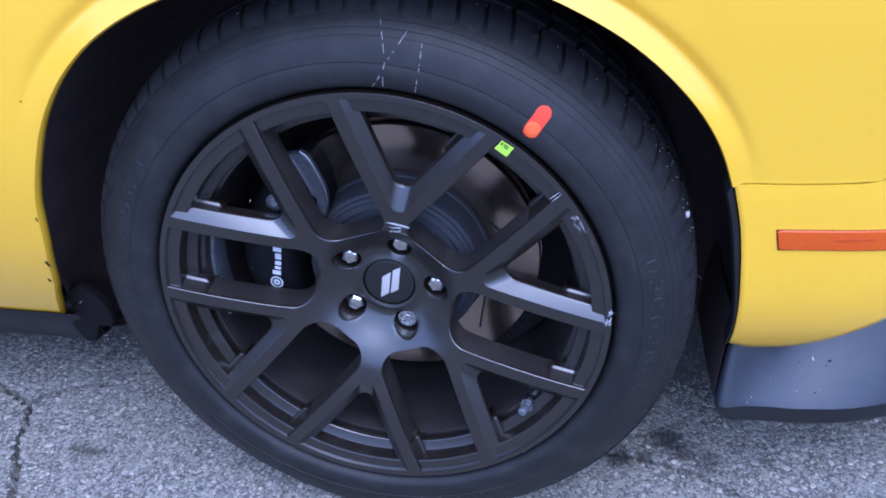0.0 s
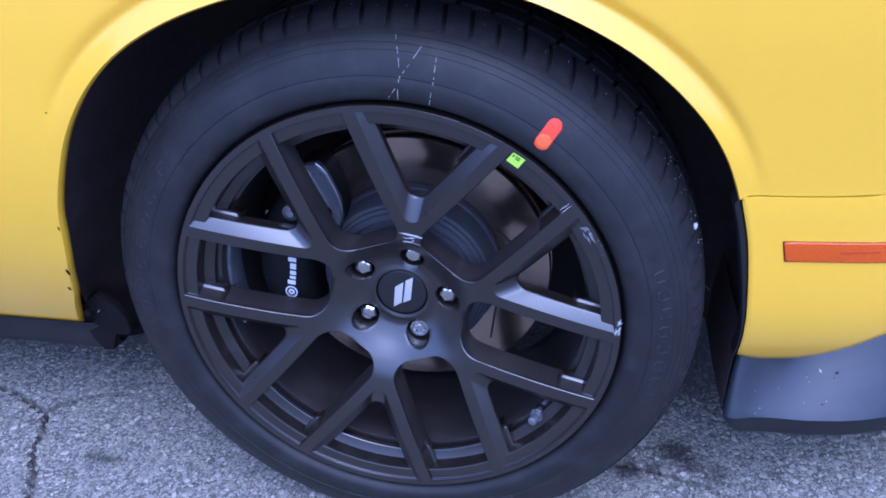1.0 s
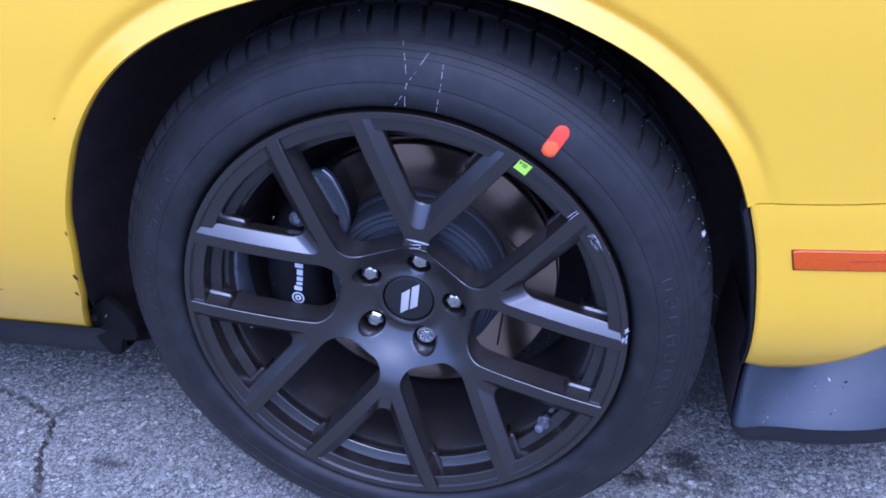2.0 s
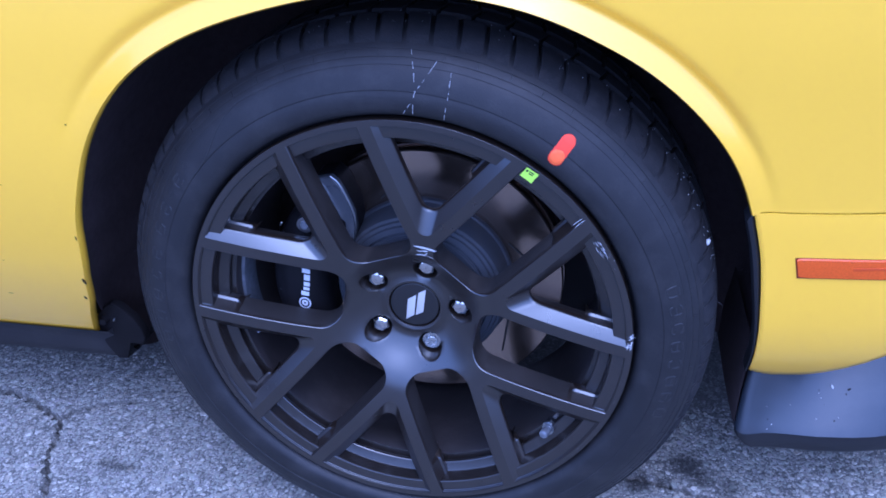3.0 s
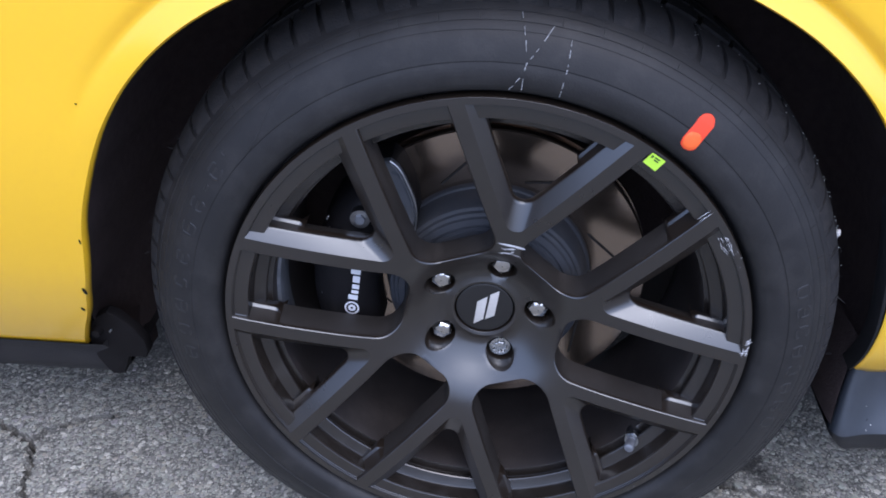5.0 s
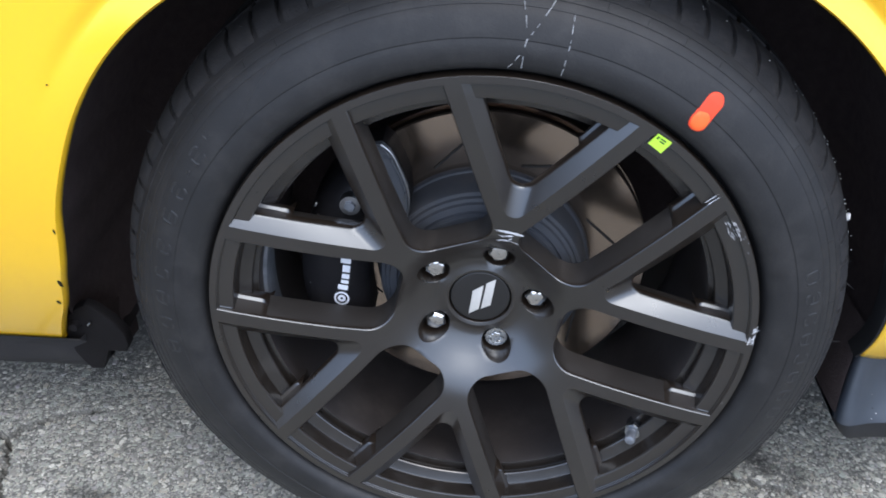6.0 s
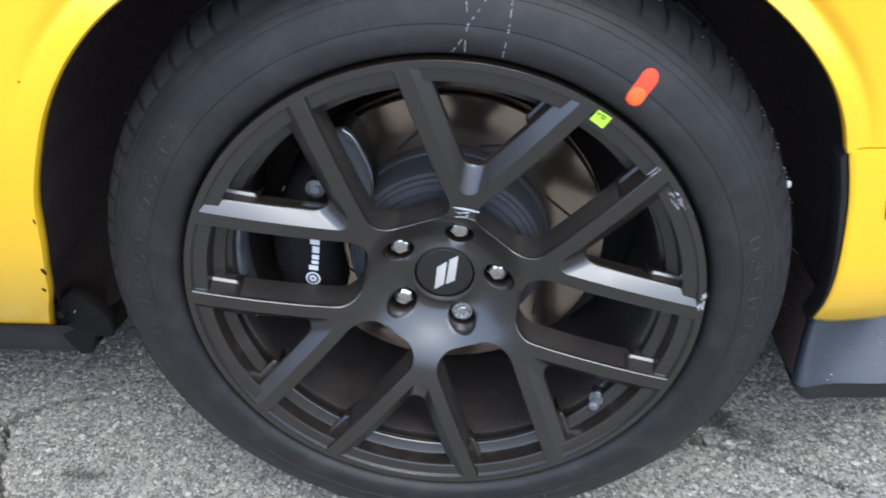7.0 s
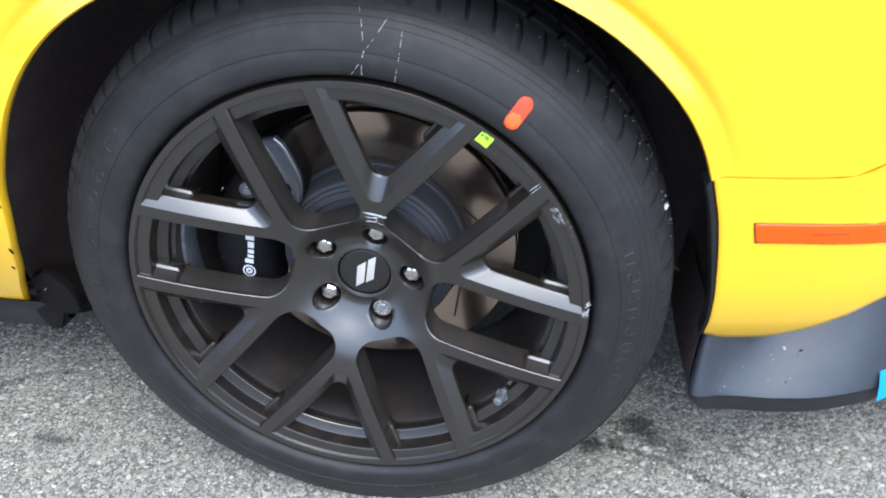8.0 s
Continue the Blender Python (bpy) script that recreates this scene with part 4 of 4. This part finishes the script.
def scuffs_and_glints():
    rng = random.Random(4)
    def stroke(x, z, ln, w, tilt, lift=.0003, mat=SCUFF, depth=None):
        bm = bmesh.new()
        c, s = math.cos(radians(tilt)), math.sin(radians(tilt))
        rows = []
        for i in range(6):
            t = i / 5 - .5
            ww = w * (1 - (2 * abs(t)) ** 3) * rng.uniform(.6, 1.2)
            row = []
            for q in (-1, 1):
                px, pz = x + ln * t * c - ww * q * s, z + ln * t * s + ww * q * c
                row.append(Vector((px, (depth or face_y)(math.hypot(px, pz - H)) - lift, pz)))
            rows.append(row)
        sheet(bm, rows)
        part("scuff_or_glint", bm, mat, wheel, "pale scratch or painted edge highlight on the black paint")
    # by the top nut
    for x, z, ln, w, tilt in ((.0245, .4497, .028, .0020, -10), (.0330, .4478, .012, .0017, -14), (.0235, .4445, .012, .0012, 6), (.0170, .4440, .007, .0006, -30), (.0205, .4375, .013, .0011, -4), (.0150, .4365, .006, .0006, -10), (.0260, .4400, .005, .0008, 40), (.0300, .4350, .010, .0006, -20)):
        stroke(x, z, ln, w, tilt, mat=SCRATCH_GLINT)
    # edge highlights of one spoke end, painted as two pale strokes
    for x, z, ln, w, tilt in ((.1985, .5065, .0155, .0003, 43), (.2005, .5040, .0165, .0003, 43)):
        stroke(x, z, ln, w, tilt, mat=SCRATCH_GLINT)
    # on the lip and one spoke end
    for k in range(22):
        a = rng.uniform(27.5, 31.8)
        r = rng.uniform(.2540, .2630)
        p = polar(r, a)
        stroke(p.x, p.z, rng.uniform(.004, .010), rng.uniform(.00012, .00028), rng.uniform(108, 130), mat=SCRATCH_GLINT, depth=ring_y)
    for k in range(13):
        a = rng.uniform(0, 6)
        p = polar(rng.uniform(.2615, .2668), a)
        stroke(p.x, p.z, rng.uniform(.002, .008), rng.uniform(.0002, .0006), rng.uniform(-20, 90), mat=SCRATCH_GLINT)
    for k in range(11):
        a = rng.uniform(-60, 30)
        p = polar(rng.uniform(.262, .267), a)
        stroke(p.x, p.z, rng.uniform(.0008, .003), rng.uniform(.0002, .0004), rng.uniform(0, 180))


scuffs_and_glints()

def specks():
    rng = random.Random(11)
    bm = bmesh.new()
    for k in range(90):
        a = rng.choice((rng.uniform(14, 62), rng.uniform(14, 40), rng.uniform(60, 112)))
        y = rng.uniform(.034, .10) if a < 100 else rng.uniform(.03, .05)
        p = polar(.3632 if y > .05 else .3600 + .1 * (y - .034), a, y)
        d = bmesh.ops.create_icosphere(bm, subdivisions=1, radius=rng.uniform(.0003, .0006) * (1 if a < 60 else .7))
        bmesh.ops.translate(bm, vec=p, verts=d["verts"])
    tagged(part("grit", bm, GRIT, wheel, "pale grit caught on the tread"), kind="stuff")
    bm = bmesh.new()
    bmesh.ops.create_icosphere(bm, subdivisions=2, radius=1.0, matrix=Matrix.Translation((.3395, .046, .4675)) @ Matrix.Diagonal((.0027, .004, .0038, 1)))
    for v in bm.verts:
        v.co += Vector((1, 1, 1)) * .0006 * noise.noise(v.co * 400)
    part("pebble", bm, GRIT, wheel, "pale pebble stuck in the tread")
    hairs = [(8.0, .3585, .045, .012, -35), (-3.5, .357, .04, .010, 20), (170, .358, .04, .008, 200), (150, .3595, .045, .007, 140)]
    for k in range(16):
        a = rng.choice((rng.uniform(-8, 60), rng.uniform(120, 172)))
        hairs.append((a, .3575, rng.uniform(.036, .05), rng.uniform(.003, .007), a + rng.uniform(-50, 50)))
    for a, r, y, ln, tilt in hairs:
        bm = bmesh.new()
        p = polar(r, a, y)
        q = p + Vector((ln * math.cos(radians(tilt)), -.003, ln * math.sin(radians(tilt))))
        m = look(p, q)
        sheet(bm, [[m @ Vector((w * math.cos(t), w * math.sin(t), -d)) for t in (0, 2.1, 4.2)] for d, w in ((0, .0005), (ln * .6, .0004), (ln, .0002))], True)
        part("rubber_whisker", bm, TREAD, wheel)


specks()

# ---- brake ----
DISC_Y = 0.128


def brake():
    bm = bmesh.new()
    lathe(bm, [(.088, DISC_Y + .02), (.100, DISC_Y + .006), (.112, DISC_Y), (.1775, DISC_Y), (.179, DISC_Y + .0015), (.179, DISC_Y + .010), (.170, DISC_Y + .011), (.170, DISC_Y + .02), (.179, DISC_Y + .021), (.179, DISC_Y + .031), (.1, DISC_Y + .032)], 120)
    disc = part("brake_disc", bm, IRON, car, "slotted iron brake disc", angle=30)
    for a in (28, 73, 116, 160, 205, 250, 292, 332):
        bm = bmesh.new()
        p = polar(.123, a)
        d = Vector((math.cos(radians(a - 70)), 0, math.sin(radians(a - 70))))
        n = Vector((-d.z, 0, d.x))
        rows = []
        for t, w in ((0, .0002), (.001, .0012), (.02, .0013), (.04, .0013), (.052, .0012), (.053, .0002)):
            rows.append([Vector(((p + d * t + n * w * q).x, DISC_Y - .0006, (p + d * t + n * w * q).z)) for q in (-1, 1)])
        sheet(bm, rows)
        part("disc_slot", bm, SLOT, disc, "dark slanted slot")
    bm = bmesh.new()
    lathe(bm, [(.1165, DISC_Y + .004), (.1165, DISC_Y - .004), (.1150, DISC_Y - .007), (.1130, DISC_Y - .008), (.1115, DISC_Y - .014), (.1085, DISC_Y - .036), (.1070, DISC_Y - .0385), (.1035, DISC_Y - .0395), (.1020, DISC_Y - .0425), (.0985, DISC_Y - .0435), (.0970, DISC_Y - .0465), (.0900, DISC_Y - .0475), (.0885, DISC_Y - .0455), (.0860, DISC_Y - .0455), (.0845, DISC_Y - .0485), (.0700, DISC_Y - .0490), (.0, DISC_Y - .049)], 96)
    part("disc_hat", bm, HATMETAL, disc, "grey coated disc hat with turned steps", angle=25)
    bm = bmesh.new()
    lathe(bm, [(.02, DISC_Y + .05), (.165, DISC_Y + .045), (.172, DISC_Y + .055), (.172, DISC_Y + .07)], 60)
    part("dust_shield", bm, UNDER, disc, "dark dust shield")


brake()


def caliper():
    """Four-piston caliper over the rear edge of the disc."""
    bm = bmesh.new()
    def slab(prof, a0, a1, n):
        rows = []
        for i in range(n + 1):
            a = a0 + (a1 - a0) * i / n
            e = min(1.0, 0.72 + 0.28 * math.sin(math.pi * min(1, max(0, i / n))) ** .35)
            rows.append([polar(.152 + (r - .152) * e, a, y + (1 - e) * .03 * (y < .09)) for r, y in prof])
        vs = sheet(bm, rows, True)
        bm.faces.new(vs[0])
        bm.faces.new(vs[-1])
    slab([(.119, .118), (.119, .092), (.1215, .082), (.127, .074), (.140, .066), (.165, .064), (.180, .068), (.190, .078), (.194, .095), (.195, .15), (.186, .15), (.184, .118)], 134, 204, 30)
    c = part("brake_caliper", bm, CALIPER, car, "black brake caliper with a white print", angle=35)
    for a, r in ((141.5, .168), (199, .168)):
        bm = bmesh.new()
        p = polar(r, a)
        bmesh.ops.create_cone(bm, cap_ends=True, segments=24, radius1=.0110, radius2=.0104, depth=.010, matrix=pose(p.x, .060, p.z, 90, 0, 0))
        part("caliper_bolt", bm, STEEL, c, "bright zinc caliper bolt")
        bm = bmesh.new()
        bmesh.ops.create_cone(bm, cap_ends=True, segments=6, radius1=.0062, radius2=.0055, depth=.003, matrix=pose(p.x, .0541, p.z, 90, 20, 0))
        part("bolt_socket", bm, WEIGHT, c, "dull socket in the bolt head")
    for x, z, tilt in ((-.1684, .4411, 30), (-.1675, .4270, 10), (-.1791, .3458, 40), (-.1726, .3615, 20)):
        bm = bmesh.new()
        block(bm, (.0022, .004, .0048), pose(x, .0705, z, 0, tilt, 0), .0006, 1)
        part("pad_clip", bm, STEEL, c, "small bright pad clip")
    # polished bridge end
    bm = bmesh.new()
    outer = [(-.1225, .4990), (-.1030, .5030), (-.0945, .4957), (-.0874, .4818), (-.0778, .4555), (-.0764, .4321), (-.0801, .4150)]
    inner = [(-.1230, .4940), (-.1190, .4880), (-.1157, .4835), (-.1082, .4677), (-.1000, .4503), (-.0933, .4303), (-.0890, .4190)]
    rows = []
    for (xo, zo), (xi, zi) in zip(outer, inner):
        rows.append([Vector((xi + (xo - xi) * q, y, zi + (zo - zi) * q)) for q, y in ((-.01, .0935), (.0, .089), (.10, .0865), (.16, .0885), (.5, .0900), (.80, .0880), (.86, .0850), (.96, .0865), (1.0, .090), (1.01, .0935))])
    sheet(bm, rows)
    flank = bmesh.new()
    for side, push in ((0, -.0006), (-1, .0006)):
        sheet(flank, [[row[side] + Vector((push, dy, push)) for dy in (0, .012, .034)] for row in rows])
    sheet(flank, [[p + Vector((0, dy, dz)) for p in rows[0]] for dy, dz in ((0, .0004), (.012, .002), (.034, .002))])
    part("bridge_flank", flank, CALIPER, c, "black side of the caliper bridge")
    part("caliper_bridge", bm, BRIDGE, c, "blue-grey reflecting bridge of the caliper", angle=45)
    # highlights on the bridge's two edges, drawn as thin steel tubes
    for line in (outer, inner):
        bm = bmesh.new()
        pts = [Vector((x, .0848, z)) for x, z in line[1:]]
        fine = []
        for i in range(len(pts) - 1):
            q0, q1, q2, q3 = pts[max(i - 1, 0)], pts[i], pts[i + 1], pts[min(i + 2, len(pts) - 1)]
            for t in (0, .25, .5, .75):
                fine.append(.5 * (2 * q1 + (q2 - q0) * t + (2 * q0 - 5 * q1 + 4 * q2 - q3) * t ** 2 + (3 * q1 - q0 - 3 * q2 + q3) * t ** 3))
        fine.append(pts[-1])
        sheet(bm, [[p + Vector((.0011 * math.cos(b), .0016 * math.sin(b), .0011 * math.cos(b) * .6)) for b in np.linspace(0, 2 * math.pi, 9)[:-1]] for p in fine], True)
        part("bridge_glint_rib", bm, STEEL, c, "thin steel tube for the highlight along the bridge edge")
    # white print: roundel and bars
    bm = bmesh.new()
    p0 = Vector((-.1465, .0, .3315))
    for r0, r1 in ((.0062, .0082), (.0014, .0042)):
        rows = [[Vector((p0.x + r * math.cos(t), .0615, p0.z + r * math.sin(t) * 1.05)) for t in np.linspace(0, 2 * math.pi, 33)] for r in (r0, r1)]
        sheet(bm, rows)
    part("print_roundel", bm, WHITE, c, "white roundel", flip=True)
    zz = .3425
    for k, (hgt, wid) in enumerate(((.0075, .0105), (.0052, .0078), (.0072, .0078), (.0105, .0078), (.0075, .0105), (.0068, .0078))):
        bm = bmesh.new()
        block(bm, (wid, .0006, hgt * .82), pose(-.1445 + (.0012 if wid < .009 else 0) + k * .0012, .0612, zz + hgt / 2, 0, 8, 0), .0004, 1)
        zz += hgt + .0008
        part("print_bar", bm, WHITE, c)


caliper()

# ---- ground ----
CRACKS = [
    [(-1.08, .225), (-.93, .212), (-.823, .207), (-.762, .199), (-.715, .186), (-.691, .172), (-.660, .156), (-.641, .146), (-.626, .124), (-.618, .100), (-.612, .070), (-.600, .046), (-.581, .018), (-.566, -.013), (-.555, -.038), (-.53, -.095), (-.50, -.20)],
    [(-.641, .146), (-.625, .167), (-.596, .190), (-.568, .201), (-.535, .210)],
    [(.25, .158), (.293, .163), (.325, .157), (.358, .146), (.412, .132), (.47, .098), (.53, .073)],
]


def crack_distance(x, y):
    best = np.full(x.shape, 9.0)
    for line in CRACKS:
        for (x0, y0), (x1, y1) in zip(line, line[1:]):
            dx, dy = x1 - x0, y1 - y0
            t = np.clip(((x - x0) * dx + (y - y0) * dy) / (dx * dx + dy * dy), 0, 1)
            best = np.minimum(best, np.hypot(x - x0 - t * dx, y - y0 - t * dy))
    return best


def wobble(x, y):
    return 0.004 * (np.sin(x * 310 + np.sin(y * 190) * 2) + np.sin(y * 270 + 1.3 * np.sin(x * 140))) * 0.5


def ground():
    far = np.array([1.6, 2.2, 3.2, 5, 8, 14, 25, 50, 100, 220, 500, 1200])
    xs = np.r_[-far[::-1] + .2, np.arange(-1.1, 1.0001, .0045), far]
    ys = np.r_[-far[::-1], np.arange(-.9, -.30, .03), np.arange(-.30, .42, .0045), np.arange(.43, 1.4, .05), far]
    X, Y = np.meshgrid(xs, ys)
    d = crack_distance(X + wobble(X, Y), Y + wobble(Y, X))
    near = (np.abs(X) < 1.1) & (Y > -.31) & (Y < .42)
    width = np.where(X > .2, .0026, .0040) * (1 + .5 * np.sin(X * 57 + Y * 83))
    Z = np.where(near, -0.028 * np.clip(1 - d / (width + .002), 0, 1) ** .6, 0)
    rng = np.random.default_rng(3)
    Z += np.where(near, rng.normal(0, .0003, X.shape), 0)
    co = np.c_[X.ravel(), Y.ravel(), Z.ravel()]
    ny, nx = X.shape
    i = np.arange(ny * nx).reshape(ny, nx)
    q = np.stack([i[:-1, :-1], i[:-1, 1:], i[1:, 1:], i[1:, :-1]], -1).reshape(-1, 4)
    me = bpy.data.meshes.new("ground")
    me.from_pydata(co.tolist(), [], q.tolist())
    ob = finish("ground", me, ASPHALT, None, "", 0)
    return tagged(ob, "worn grey asphalt with pale stones and cracks", "ground", kind="structure")


ground()


def aggregate():
    """Pale stones that stand out of the worn asphalt."""
    rng = np.random.default_rng(7)
    n = 150000
    x, y = rng.uniform(-1.0, .86, n), rng.uniform(-.24, .36, n)
    s = rng.lognormal(math.log(.0018), .50, n).clip(.0008, .0064)
    d = crack_distance(x + wobble(x, y), y + wobble(y, x))
    keep = d > np.where(x > .2, .0034, .0038) + s * .75
    stain = np.exp(-((x - .372) / .035) ** 2 - ((y - .195) / .03) ** 2) + .8 * np.exp(-((x - .30) / .04) ** 2 - ((y - .155) / .02) ** 2) + .5 * np.exp(-((x + .490) / .030) ** 2 - ((y - .059) / .010) ** 2)
    keep &= rng.uniform(0, 1, n) > stain * 1.1 + .25 * (s > .003) * (stain > .15)
    rim = np.minimum.reduce([x + 1.0, .86 - x, y + .24, .36 - y])
    keep &= rng.uniform(0, 1, n) < np.clip(rim / .10, 0, 1)
    x, y, s = x[keep], y[keep], s[keep]
    n = len(x)
    k = 5
    ang = np.arange(k) * 2 * np.pi / k
    rot, asp = rng.uniform(0, 6.28, n), rng.uniform(.55, 1.0, n)
    jit = rng.uniform(.62, 1.28, (n, k))
    vx = np.cos(ang)[None] * jit * s[:, None]
    vy = np.sin(ang)[None] * jit * (s * asp)[:, None]
    rx = vx * np.cos(rot)[:, None] - vy * np.sin(rot)[:, None]
    ry = vx * np.sin(rot)[:, None] + vy * np.cos(rot)[:, None]
    hgt = s * rng.uniform(.05, .30, n)
    low = np.stack([x[:, None] + rx, y[:, None] + ry, np.full((n, k), -.0006)], -1)
    top = np.stack([x[:, None] + rx * .76, y[:, None] + ry * .76, hgt[:, None] * rng.uniform(.55, 1.3, (n, k))], -1)
    co = np.concatenate([low, top], 1).reshape(-1, 3)
    base = (np.arange(n) * 2 * k)[:, None, None]
    i = np.arange(k)
    quads = np.stack([i, (i + 1) % k, (i + 1) % k + k, i + k], -1)[None] + base
    caps = (np.arange(k, 2 * k)[None, None] + base)
    faces = quads.reshape(-1, 4).tolist() + caps.reshape(-1, k).tolist()
    me = bpy.data.meshes.new("aggregate")
    me.from_pydata(co.tolist(), [], faces)
    ob = finish("aggregate", me, STONE, None, "", 0)
    me.shade_flat()
    return tagged(ob, "pale broken stones bedded in the asphalt", "gravel", kind="stuff")


aggregate()
